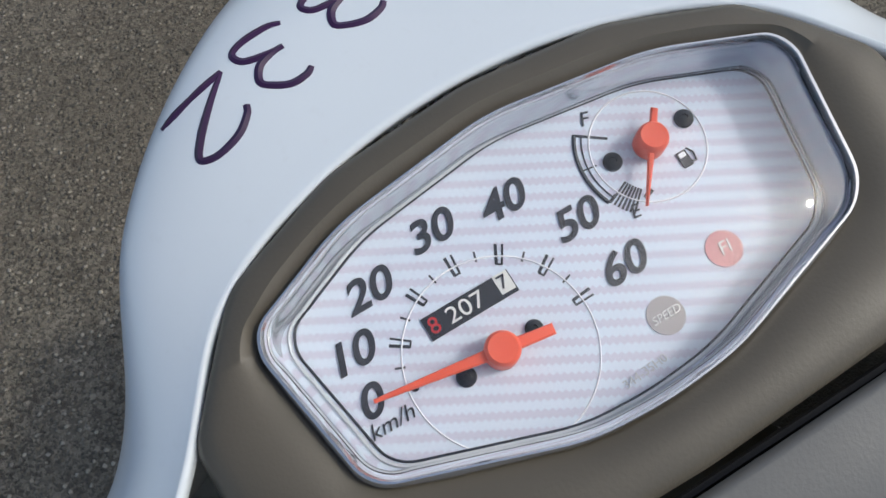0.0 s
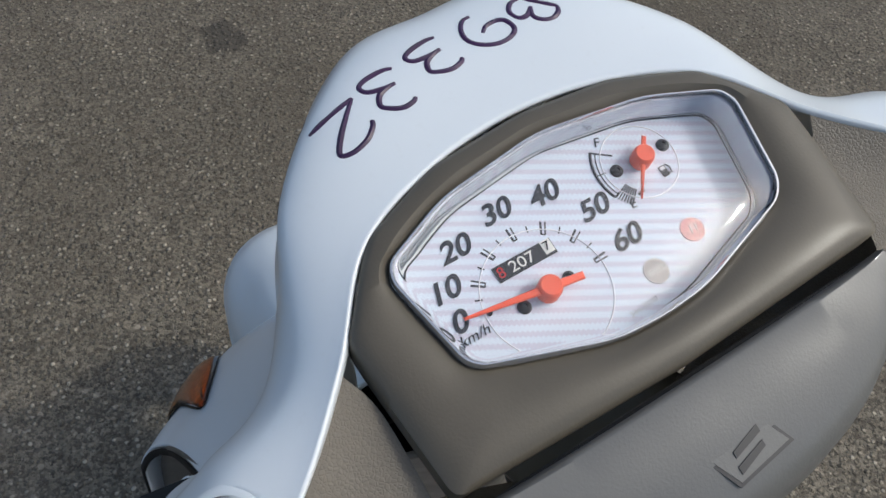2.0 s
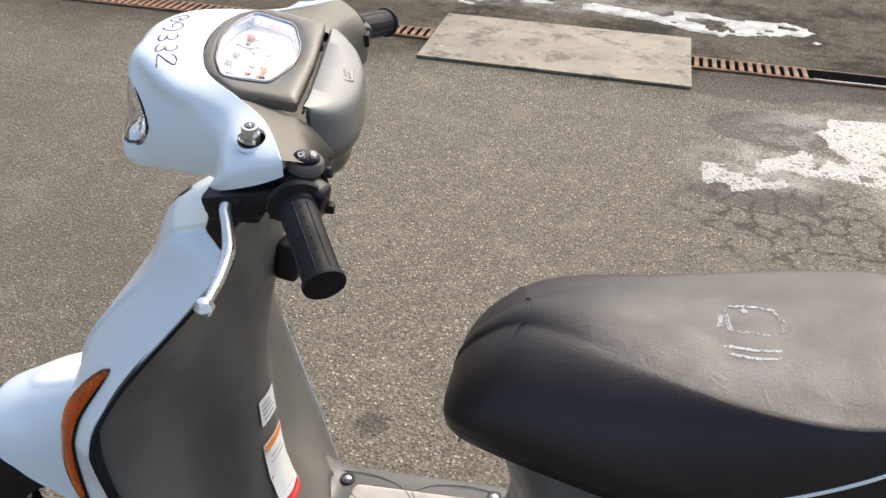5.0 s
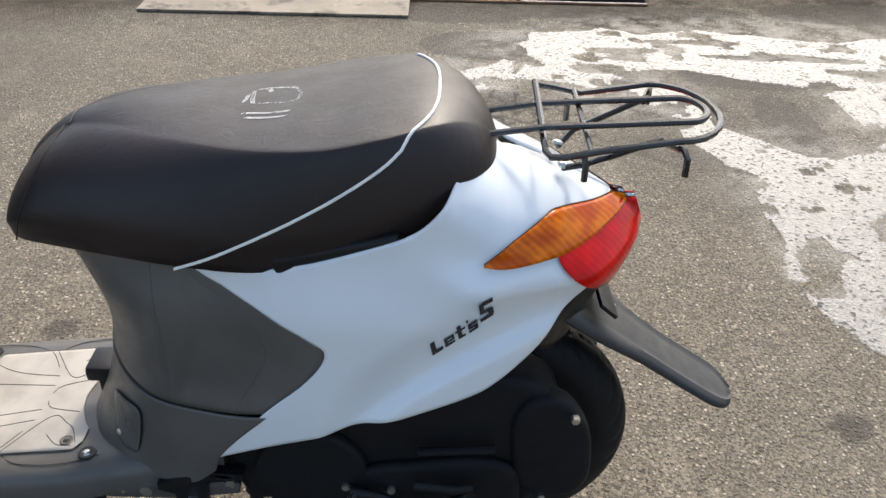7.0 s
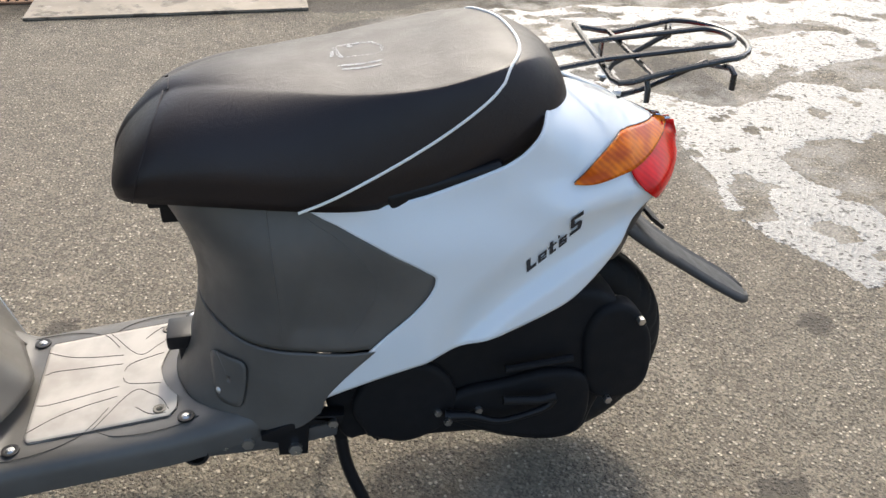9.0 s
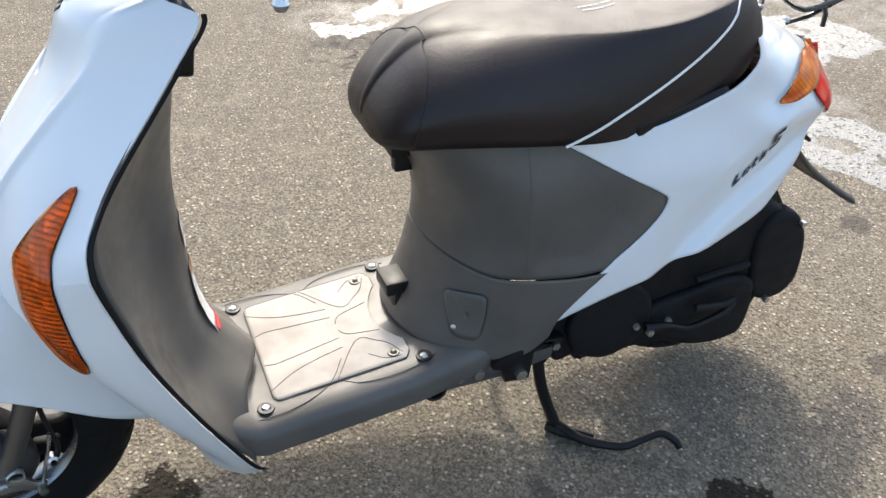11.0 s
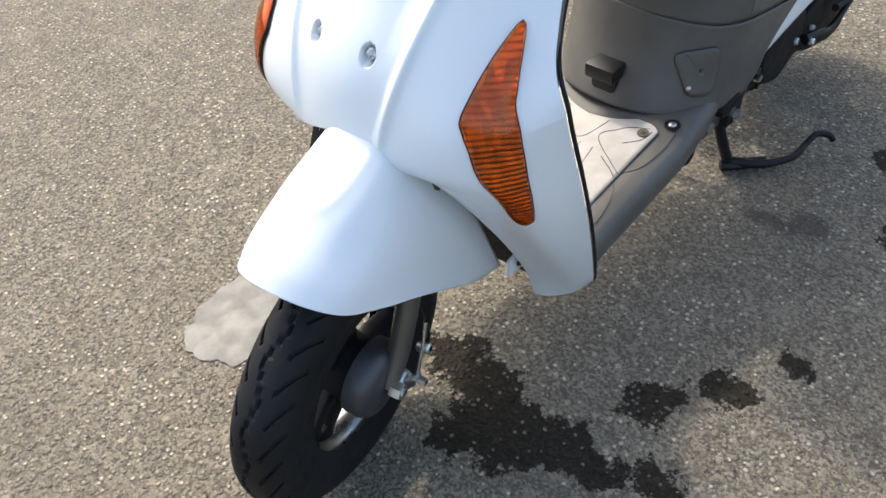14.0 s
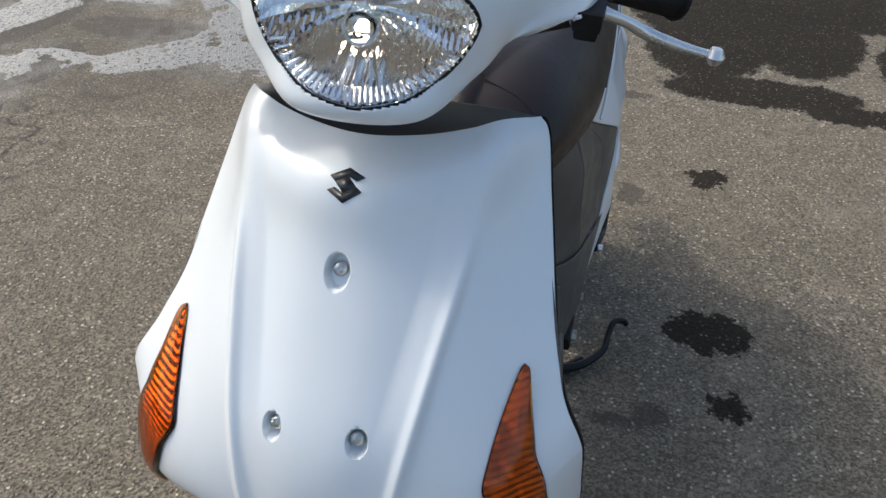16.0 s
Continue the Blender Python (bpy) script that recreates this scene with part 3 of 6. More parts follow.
def seat():
    P = []
    for x in SXD:
        t, l, w, e, p, q = section(x)
        half = []
        for s in np.linspace(0, 1, 34):
            if s < .35:
                a = e * s / .35
                half.append((a, seat_z(x, a)))
            else:
                ang = (s - .35) / .65 * math.pi / 2
                a = e + (w - e) * math.sin(ang) ** (2 / p)
                z = l + (t - CROWN - l) * max(0, math.cos(ang)) ** (2 / q)
                half.append((a - .010 * float(smooth01((s - .86) / .14)), z))
        P.append([(x, -a, z) for a, z in half[::-1]] + [(x, a, z) for a, z in half[1:]])
    P = np.array(P)
    bm = sheet(P)
    bm.verts.ensure_lookup_table()
    m = P.shape[1]
    for i in (0, len(P) - 1):
        ring = [bm.verts[i * m + j] for j in range(m)]
        bm.faces.new(ring if i else ring[::-1])
    bmesh.ops.recalc_face_normals(bm, faces=bm.faces)
    return bm


saddle = thick(obj("seat", seat(), VINYL, scooter, "dark brown vinyl seat with cream piping"), 0.004, -1)
pipe = [(x, -seat_y(x, z) - 0.0005, z) for x, z in spline([(.226, .579), (.274, .598), (.342, .632), (.406, .668), (.456, .700), (.478, .718)], 26)]
for a in np.linspace(0.93, 0.0, 22):
    x = .518 - .040 * a ** 3
    y = a * pipe[25][1]
    pipe.append((x, y, seat_z(x, y) + 0.001))
pipe += [(x, -y, z) for x, y, z in pipe[-2::-1]]
part("piping", tube(pipe, 0.0019, 8), PIPING, saddle, "cream piping")
nose = [(x, -seat_y(x, z) - 0.0004, z) for x, z in spline([(.034, .585), (.045, .62), (.062, .66), (.078, .69)], 14)]
nose += [(.084, y, seat_z(.084, y) + .0004) for y in np.linspace(nose[-1][1] * .95, 0, 10)]
nose += [(x, -y, z) for x, y, z in nose[-2::-1]]
part("front_seam", tube(nose, 0.0009, 6), VINYL, saddle)
part("seat_base", moved(box(.150, .312, .026, .009, 3), pose(.406, 0, .597, 0, -13, 0)), BLACK, saddle)


def chalk_mark():
    """Hand-drawn chalk strokes on the seat."""
    bm = bmesh.new()
    rng = random.Random(3)
    strokes = [[(.262, .035), (.265, .005), (.268, -.008)], [(.268, .040), (.300, .042), (.318, .030), (.320, .0), (.305, -.008), (.275, -.006)], [(.258, .02), (.256, -.002)],
               [(.262, -.034), (.290, -.036), (.315, -.034)], [(.266, -.046), (.290, -.049), (.312, -.047)], [(.28, .036), (.284, .03)]]
    for st in strokes:
        pts = spline([(a + .030, b - .002) for a, b in st], 60)
        for (x0, y0), (x1, y1) in zip(pts, pts[1:]):
            for k in (-1, 0, 1):
                if rng.random() < 0.50:
                    ox, oy = k * .0016 + rng.uniform(-.0006, .0006), k * .0013 + rng.uniform(-.0006, .0006)
                    q = [(x0 + ox, y0 + oy), (x1 + ox + .0005, y1 + oy), (x1 + ox + .0012, y1 + oy + .0011), (x0 + ox, y0 + oy + .0013)]
                    bm.faces.new([bm.verts.new((x, y, seat_z(x, y) + .0006)) for x, y in q])
    return bm


tagged(part("chalk_mark", chalk_mark(), CHALK, saddle, "white chalk scribble"), kind="stuff")

# --- rear lamps ---
AMB_T, AMB_B = [(.571, .589), (.602, .610), (.640, .625), (.660, .627), (.705, .616), (.752, .606)], [(.571, .587), (.602, .584), (.645, .586), (.671, .587), (.705, .590), (.757, .597)]
P = skin(AMB_T, AMB_B, [(.571, .589), (.571, .587)], [(.752, .606), (.757, .597)], 10, 40, 0.0095)
rear_amber = obj("rear_indicator_lens", both(P, weld=.0005), REAR_AMBER, scooter, "amber rear indicator lenses")
thick(rear_amber, 0.0015, 1)
part("reflector", both(skin(AMB_T, AMB_B, [(.571, .589), (.571, .587)], [(.752, .606), (.757, .597)], 10, 40, 0.0068), weld=.0005), REFLECTOR, rear_amber)
for sd in (-1, 1):
    part("gasket", tube([(x, sd * (float(body_y(x, z)) + .008), z) for x, z in list(spline(AMB_T, 30)) + list(spline(AMB_B, 30)[::-1])], .0009, 6), BLACK, rear_amber)
RED_EDGES = ([(.656, .592), (.700, .601), (.7685, .600)], [(.680, .560), (.715, .530), (.7545, .512)], [(.656, .592), (.663, .577), (.678, .560)], [(.7685, .600), (.7785, .56), (.7545, .512)],)
P = skin(*RED_EDGES, 16, 24, 0.009)
tail_lens = obj("tail_lamp_lens", both(P, weld=.0005), RED, scooter, "red tail lamp lens")
thick(tail_lens, 0.0015, 1)
part("reflector", both(skin(*RED_EDGES, 16, 24, 0.0062), weld=.0005), REFLECTOR, tail_lens)
P = skin([(.705, .545), (.72, .53), (.745, .50)], [(.64, .45), (.66, .44), (.70, .43)], [(.705, .545), (.67, .50), (.64, .45)], [(.745, .50), (.72, .46), (.70, .43)], 12, 12, -0.012)
thick(obj("tail_lower_cover", both(P, weld=.0005), BLACK, scooter), .003, 1)

# --- rear mudguard ---


def flap():
    P = []
    for t in np.linspace(0, 1, 30):
        x, z = .655 + .296 * t, .498 - .225 * t - .014 * math.sin(math.pi * t)
        w = (.104 - .048 * smooth01(t / .6)) * math.sqrt(max(0.02, 1 - max(0, (t - .86) / .14) ** 2))
        h = .014 * (1 - t * .75)
        u = np.array((-.6, 0, -.79))
        row = []
        for s in np.linspace(-1, 1, 17):
            crown = .012 * (1 - abs(s) ** 2.5) * (1 - .5 * t) + .006 * math.exp(-((abs(s) - .8) / .12) ** 2)
            row.append((x + .61 * crown, s * w, z + .79 * crown))
        P.append(row)
    return np.array(P)


mudguard = thick(obj("rear_mudguard", sheet(flap()), plain("flap_grey", (.030, .030, .031), .55, grain=.2), scooter, "black rear mudguard flap"), .005, 1)
part("number_bracket", moved(box(.030, .13, .006, .002), pose(.742, 0, .462, 0, 40, 0)), BLACK, mudguard)
for s in (-1, 1):
    screw((.752, s * .035, .452), (.62, 0, .78), mudguard, .005)

# --- luggage rack ---
rack = tagged(new("luggage_rack"), "black steel tube luggage rack")
rack.parent = scooter


def bent(name, pts, r=.0042, steps=0):
    return part(name, tube(pts, r, 8, steps), TUBE, rack)


def hoop(w, x0, x1, z0, z1, n=14):
    pts = [(x0, -w, z0)] + [(x1 - w * .75 + w * .75 * math.sin(a), -w * math.cos(a), z0 + (z1 - z0)) for a in np.linspace(0, math.pi, n)] + [(x0, w, z0)]
    return pts


bent("outer_hoop", [(.640, .088, .714), (.640, -.070, .690), (.645, -.082, .689), (.660, -.086, .691)] + hoop(.086, .70, .850, .700, .714) + [(.66, .086, .708), (.642, .082, .712)])
bent("inner_hoop", [(.545, -.034, .690)] + hoop(.036, .64, .836, .705, .716) + [(.545, .034, .690)])
bent("cross_bar", [(.690, -.086, .697), (.690, .086, .704)], .0036)
for s in (-1, 1):
    bent("stay", [(.668, s * .030, .650), (.690, s * .050, .665), (.775, s * .060, .704)], .004)
    bent("hook", [(.775, s * .060, .700), (.790, s * .095, .706), (.792, s * .103, .700), (.792, s * .104, .680)], .004)
    bent("hook", [(.682, s * .080, .692), (.684, s * .086, .680), (.684, s * .086, .662)], .004)
    screw((.668, s * .030, .656), (.2, -.3 * (1 if s < 0 else -1), .9), rack, .0075)

# --- engine and transmission ---
engine = tagged(new("engine_unit"), "matt black engine and transmission casing")
engine.parent = scooter


def ring(pts, n=48):
    return [tuple(q) for q in spline(list(pts) + [pts[0]], n)[:-1]]


CASE = [(.240, .262), (.258, .196), (.276, .172), (.302, .176), (.314, .162), (.350, .162), (.470, .155), (.505, .141), (.562, .121), (.612, .118), (.642, .134), (.652, .168), (.664, .200), (.690, .250), (.690, .33), (.66, .385), (.58, .405), (.50, .392), (.40, .37), (.30, .335)]
part("case", moved(slab(ring(CASE), -.075, .014, segs=3), pose(0, -.055, 0)), MATT, engine)
COVER = [(.405, .208), (.47, .172), (.56, .140), (.612, .138), (.632, .152), (.640, .20), (.628, .255), (.57, .272), (.50, .262), (.43, .25)]
part("belt_cover", moved(slab(ring(COVER), -.020, .012, segs=3), pose(0, -.125, 0)), MATT, engine)
part("fan_cover", moved(slab(ring([(.30, .19), (.36, .17), (.42, .20), (.43, .26), (.39, .31), (.32, .31), (.28, .25)]), -.022, .010, segs=3), pose(0, -.124, 0)), MATT, engine)
part("kick_lever", tube([(.412, -.158, .226), (.448, -.166, .227), (.487, -.168, .213), (.526, -.168, .217), (.562, -.166, .227), (.572, -.164, .240)], [.010, .006, .005, .005, .006, .007], 10, 30), BLACK, engine)
part("kick_pedal", tube([(.573, -.166, .246), (.55, -.168, .243), (.494, -.168, .251)], .0065, 10), RUBBER, engine)
part("case_seam", tube([(.322, -.131, .335), (.321, -.131, .25), (.316, -.131, .17)], .0025, 6), DASHBLACK, engine)
part("cover_rib", tube([(.50, -.149, .292), (.60, -.150, .300)], .006, 8), MATT, engine)
part("case_tail", moved(slab(ring([(.622, .285), (.634, .225), (.668, .200), (.708, .204), (.730, .235), (.728, .300), (.710, .345), (.682, .374), (.642, .372), (.622, .335)]), -.036, .012, segs=3), pose(0, -.105, 0)), MATT, engine)
for x, y, z in ((.296, -.138, .243), (.413, -.170, .226), (.667, -.145, .206), (.700, -.145, .350), (.464, -.147, .219), (.403, -.147, .224)):
    b = turn([(0, .005), (.0055, .0045), (.0062, .003), (.0062, -.004)], 6, "z")
    part("bolt", moved(b, onto((x, y, z), (0, -1, 0))), STEEL, engine)
part("front_bracket", moved(slab([(.074, .216), (.178, .214), (.260, .222), (.256, .198), (.176, .186), (.074, .187)], .012, .003), pose(0, -.140, 0)), plain("grey_steel", (.16, .16, .16), .45, metal=.7), engine)
part("pivot_arm", moved(slab([(.172, .184), (.213, .181), (.218, .232), (.250, .240), (.262, .228), (.268, .246), (.215, .252), (.150, .226), (.150, .216), (.172, .208)], .022, .004), pose(0, -.153, 0)), BLACK, engine)
for x, z, r in ((.100, .205, .004), (.131, .206, .009), (.196, .197, .010), (.251, .237, .007)):
    part("bolt", moved(turn([(0, .007), (r, .006), (r, -.004)], 6, "z"), onto((x, -.141 if x < .15 else -.154, z), (0, -1, 0))), STEEL, engine)
part("frame_tube", moved(turn([(.013, .10), (.013, .150), (.0165, .151), (.018, .149), (.018, -.149), (.0165, -.151), (.013, -.150), (.013, -.10)], 28), pose(.059, 0, .201)), BLACK, engine)
part("silencer", tube([(.36, .115, .20), (.45, .125, .20), (.72, .130, .235), (.78, .130, .243)], [.02, .045, .05, .035], 18, 20), MATT, engine)


# --- wheels ---
def tyre(r, w, n=720, m=80):
    """A road tyre with zigzag grooves cut into its tread."""
    A = np.linspace(0, math.tau, n, endpoint=False)
    sec = []
    for a in np.linspace(-2.45, 2.45, m):
        y = w / 2 * math.copysign(abs(math.sin(a)) ** .8, a) if abs(a) < math.pi / 2 else w / 2 * math.copysign(1, a) * (1 - .22 * smooth01((abs(a) - 1.57) / .9))
        h = .046 * max(math.cos(a), 0) ** .9 if abs(a) < math.pi / 2 else -.042 * smooth01((abs(a) - 1.57) / .88)
        sec.append((r - .046 + h, y))
    P = np.zeros((m, n, 3))
    for j, (q, y) in enumerate(sec):
        ph = A * 14
        zig = .010 * np.abs((ph / math.pi) % 2 - 1) - .005
        d = np.zeros(n)
        for c in (-.0001, .0001):
            d = np.maximum(d, 1 - np.abs(y - zig * 1.3) / .0026)
        side = np.abs(((A * 14 + abs(y) * 150) / math.tau) % 1 - .5)
        d = np.maximum(d, np.where((abs(y) > .018) & (abs(y) < .036), 1 - np.abs(side - .25) / .05, 0))
        d = np.clip(d * 1.6, 0, 1) * .0045 * (abs(y) < .037) * (q > r - .035)
        P[j, :, 0], P[j, :, 1], P[j, :, 2] = (q - d) * np.cos(A), y, (q - d) * np.sin(A)
    return sheet(P, closed=True)


def wheel(name, centre, label):
    w = tagged(new(name), label)
    w.parent = scooter
    T = Matrix.Translation(centre)
    part("tyre", moved(tyre(.194, .080) if name == "front_wheel" else tyre(.194, .080, 300, 40), T), RUBBER, w, "worn black rubber tyre")
    rim_prof = [(.134, -.034), (.137, -.030), (.130, -.026), (.118, -.022), (.112, -.010), (.112, .010), (.118, .022), (.130, .026), (.137, .030), (.134, .034), (.122, .030), (.106, .012), (.105, 0), (.106, -.012), (.122, -.030), (.134, -.034)]
    part("rim", moved(turn(rim_prof, 64), T), plain("rim_grey", (.30, .30, .30), .28, metal=1.0), w)
    part("rim_edge", moved(turn([(.1285, -.0275), (.1335, -.0345), (.1362, -.034), (.1372, -.0305)], 64), T), ALLOY, w, "bright machined rim edge")
    for k in range(3):
        q = pose(0, 0, 0, 0, 120 * k + 20, 0)
        for s in (-1, 1):
            b = slab([(.035, 0), (.050, 0), (.056, s * .006), (.085, s * .008), (.092, 0), (.110, 0), (.110, s * .040), (.085, s * .030), (.05, s * .031), (.034, s * .026)], .020, .004)
            part("spoke", moved(moved(b, T @ q), pose(0, -.010, 0)), BLACK, w)
    part("hub", moved(turn([(0, -.038), (.030, -.038), (.036, -.034), (.044, -.018), (.045, .018), (.036, .034), (0, .038)], 40), T), MATT, w)
    return w


rear_wheel = wheel("rear_wheel", (.613, 0, .212), "black rear wheel lifted off the ground")
front_wheel = wheel("front_wheel", (-.535, 0, .193), "black three-spoke front wheel")
C = Vector((-.535, 0, .193))
part("brake_drum", moved(turn([(0, -.066), (.030, -.066), (.046, -.060), (.052, -.050), (.052, -.030)], 40), Matrix.Translation(C)), plain("dark_cast", (.075, .075, .08), .42, metal=.5), front_wheel)
part("brake_arm", moved(slab([(-.008, .006), (.006, .010), (.022, .002), (.034, -.014), (.046, -.020), (.044, -.030), (.030, -.028), (.012, -.016), (-.004, -.010)], .007, .0018), Matrix.Translation(C + Vector((.004, -.083, -.004)))), ALLOY, front_wheel, "cast alloy brake arm")
part("arm_bolt", moved(turn([(0, .012), (.006, .011), (.0065, -.004)], 6, "z"), onto(C + Vector((.042, -.084, -.028)), (0, -1, 0))), STEEL, front_wheel)
part("return_spring", tube([C + Vector((.016 + .011 * math.cos(a), -.074 - .0016 * a / math.tau, .004 + .011 * math.sin(a))) for a in np.linspace(0, 5 * math.tau, 100)], .0012, 6), STEEL, front_wheel)
part("cable_rod", tube([C + Vector((.044, -.080, -.024)), C + Vector((.062, -.080, .030)), C + Vector((.070, -.078, .060))], .0028, 8), STEEL, front_wheel)
part("cable_stop", moved(turn([(.004, -.010), (.0075, -.008), (.0075, .008), (.004, .010)], 16, "z"), onto(C + Vector((.064, -.079, .012)), (0, -1, .3))), ALLOY, front_wheel)
part("axle_nut", moved(turn([(0, .010), (.011, .009), (.012, .006), (.012, -.006)], 6, "z"), onto(C + Vector((0, -.078, 0)), (0, -1, 0))), STEEL, front_wheel)
part("axle", moved(turn([(0, .016), (.006, .015), (.006, -.15)], 14, "z"), onto(C + Vector((0, -.075, 0)), (0, -1, 0))), STEEL, front_wheel)
for s in (-1, 1):
    part("fork_leg", tube([C + Vector((0, s * .066, 0)), C + Vector((.030, s * .066, .05)), C + Vector((.075, s * .062, .16)), C + Vector((.12, s * .058, .28))], [.012, .014, .015, .017], 12, 20), plain("fork_bronze", (.13, .115, .10), .4, metal=.6), front_wheel)
part("brake_cable", tube([C + Vector((.06, -.076, 0)), C + Vector((.075, -.078, .03)), C + Vector((.07, -.06, .12)), C + Vector((.10, -.03, .26))], .0035, 8, 24), BLACK, front_wheel)
for o in front_wheel.children:
    forked(o)

# --- front mudguard ---
FE = np.array([
    [(-.623, 0, .433), (-.617, -.037, .427), (-.598, -.064, .411), (-.566, -.081, .392)],
    [(-.603, 0, .452), (-.595, -.041, .443), (-.568, -.071, .420), (-.518, -.092, .365)],
    [(-.568, 0, .471), (-.559, -.044, .459), (-.524, -.078, .420), (-.455, -.099, .319)],
    [(-.518, 0, .494), (-.510, -.047, .479), (-.466, -.084, .410), (-.388, -.102, .263)],
    [(-.450, 0, .516), (-.440, -.047, .496), (-.380, -.089, .386), (-.306, -.102, .214)],
])


def crested(P):
    """A horseshoe-shaped crest pressed into the top of the mudguard."""
    y, x = -P[:, :, 1], P[:, :, 0]
    d = np.sqrt((y / .022) ** 2 + (np.maximum(0, -.500 - x) / .045) ** 2)
    up = .0018 * np.exp(-((d - 1) / .22) ** 2) * smooth01((-.462 - x) / .02)
    Q = P.copy()
    Q[:, :, 2] += up
    Q[:, :, 0] -= up * .5
    return Q


front_fender = thick(forked(obj("front_mudguard", both(crested(net(FE, 70, 40, mirror=True))), WHITE, scooter, "glossy white front mudguard"), .002, .004), .003, 1)
part("fork_cover", moved(box(.10, .11, .16, .02), pose(-.42, 0, .47, 0, 26, 0)), MATT, scooter)

# --- centre stand ---
stand = tagged(new("centre_stand"), "black steel centre stand, lowered")
stand.parent = scooter
for s in (-1, 1):
    part("leg", tube([(.262, s * .085, .175), (.270, s * .10, .10), (.292, s * .112, .030), (.300, s * .118, .010)], .010, 10, 20), BLACK, stand)
    part("foot", tube([(.285, s * .108, .010), (.31, s * .135, .010), (.345, s * .165, .011)], [.010, .011, .007], 8, 12), BLACK, stand)
part("foot_lever", tube([(.300, -.120, .016), (.325, -.165, .014), (.375, -.200, .014), (.415, -.205, .020), (.445, -.212, .030), (.462, -.228, .024), (.468, -.236, .012)], [.009, .008, .007, .006, .006, .007, .006], 10, 40), BLACK, stand)
part("cross_tube", tube([(.265, -.10, .16), (.265, .10, .16)], .012, 12), BLACK, stand)

_tab = slab([(-.016, -.012), (.016, -.016), (.018, .010), (.004, .018), (-.014, .014)], .004, .001)
part("mounting_tab", moved(_tab, pose(-.306, -.106, .236)), WHITE, scooter)
part("tab_hole", moved(turn([(0, .0012), (.005, .0010), (.0056, -.002)], 18, "z"), onto((-.302, -.1105, .238), (0, -1, 0))), BLACK, scooter)

# black panel that closes the space behind the front wheel
_rows = []
for x, z in spline([(-.426, .474), (-.358, .362), (-.296, .232), (-.262, .158)], 16):
    _rows.append([(x + .016 - .010 * math.cos(u * math.pi / 2), .114 * u, z) for u in np.linspace(-1, 1, 13)])
thick(obj("splash_panel", sheet(np.array(_rows)), MATT, scooter), .003, 0)

# --- handlebar head, built straight and then steered ---
head = tagged(new("handlebar_head"), "white and taupe handlebar cover with speedometer")
head.parent = scooter


def headpart(name, bm, mat, label="", **kw):
    return steered(part(name, bm, mat, head, label, **kw))


HEAD_FACE = [
    [(-.264, .000, .973), (-.259, -.040, .972), (-.244, -.076, .969), (-.212, -.104, .962)],
    [(-.309, .000, .977), (-.302, -.053, .975), (-.276, -.091, .964), (-.225, -.116, .952)],
    [(-.332, .000, .967), (-.330, -.040, .963), (-.293, -.084, .946), (-.235, -.123, .934)],
    [(-.345, .000, .942), (-.335, -.055, .932), (-.297, -.093, .912), (-.241, -.120, .908)],
    [(-.356, .000, .895), (-.340, -.051, .890), (-.302, -.090, .881), (-.245, -.114, .886)],
    [(-.368, .000, .858), (-.352, -.050, .856), (-.300, -.083, .866), (-.251, -.106, .876)],
    [(-.325, .000, .832), (-.312, -.044, .842), (-.280, -.076, .858), (-.236, -.095, .868)],
]
HEAD_ARM = [
    [(-.180, -.138, .956), (-.160, -.179, .946), (-.158, -.186, .930)],
    [(-.202, -.152, .950), (-.180, -.181, .941), (-.177, -.186, .922)],
    [(-.217, -.155, .936), (-.204, -.180, .931), (-.198, -.184, .915)],
    [(-.225, -.151, .918), (-.217, -.176, .919), (-.212, -.180, .910)],
    [(-.231, -.143, .902), (-.226, -.170, .910), (-.221, -.175, .906)],
    [(-.235, -.135, .889), (-.231, -.162, .902), (-.228, -.170, .904)],
    [(-.232, -.130, .881), (-.232, -.156, .896), (-.233, -.164, .901)],
]
HC = np.concatenate([np.array(HEAD_FACE), np.array(HEAD_ARM)], axis=1)
HCP = net(HC, 140, 110, mirror=True)
LENS_MID = (0.0, .915)


def lens_r(a):
    """The headlamp's outline about its middle, by angle in the y-z view."""
    c, s = math.cos(a), math.sin(a)
    return .0835 * (1 - .40 * max(0, -s) ** 1.6 - .56 * max(0, s) ** 1.2) * (1 - .06 * abs(math.sin(2 * a)) * (s < 0))


def in_lens(p, grow=1.0):
    y, z = p[1] - LENS_MID[0], p[2] - LENS_MID[1]
    return p[0] < -.262 and math.hypot(y, z) < grow * lens_r(math.atan2(z, y))


NUT = Vector((-.191, -.158, .958))


def in_hole(p):
    return p[2] > .93 and min(math.hypot(p[0] - NUT.x - .003, p[1] - s * NUT.y) for s in (-1, 1)) < .0135


cowl = headpart("front_cowl", both(HCP, keep=lambda p: not in_lens(p, 1.0) and not in_hole(p)), WHITE, "glossy white headlamp cowl")
thick(cowl, .003, 1)


def cowl_point(y, z, lift=0.0):
    """The cowl's front surface at a spot of the front view."""
    best = HCP.reshape(-1, 3)
    q = best[best[:, 0] < -.255] if z < .96 else best
    i = np.argmin((q[:, 1] + abs(y)) ** 2 + (q[:, 2] - z) ** 2)
    return Vector((q[i][0] - lift, y, z))


FRONT = HCP.reshape(-1, 3)
FRONT = FRONT[(FRONT[:, 0] < -.255) & (FRONT[:, 2] < .965)]


def cowl_x(y, z):
    """How far forward the cowl's face stands, smoothed over its neighbours."""
    d = (FRONT[:, 1] + abs(y)) ** 2 + (FRONT[:, 2] - z) ** 2
    w = np.argsort(d)[:24]
    k = 1 / (d[w] + 1.5e-5)
    return float((FRONT[w, 0] * k).sum() / k.sum()) + .002


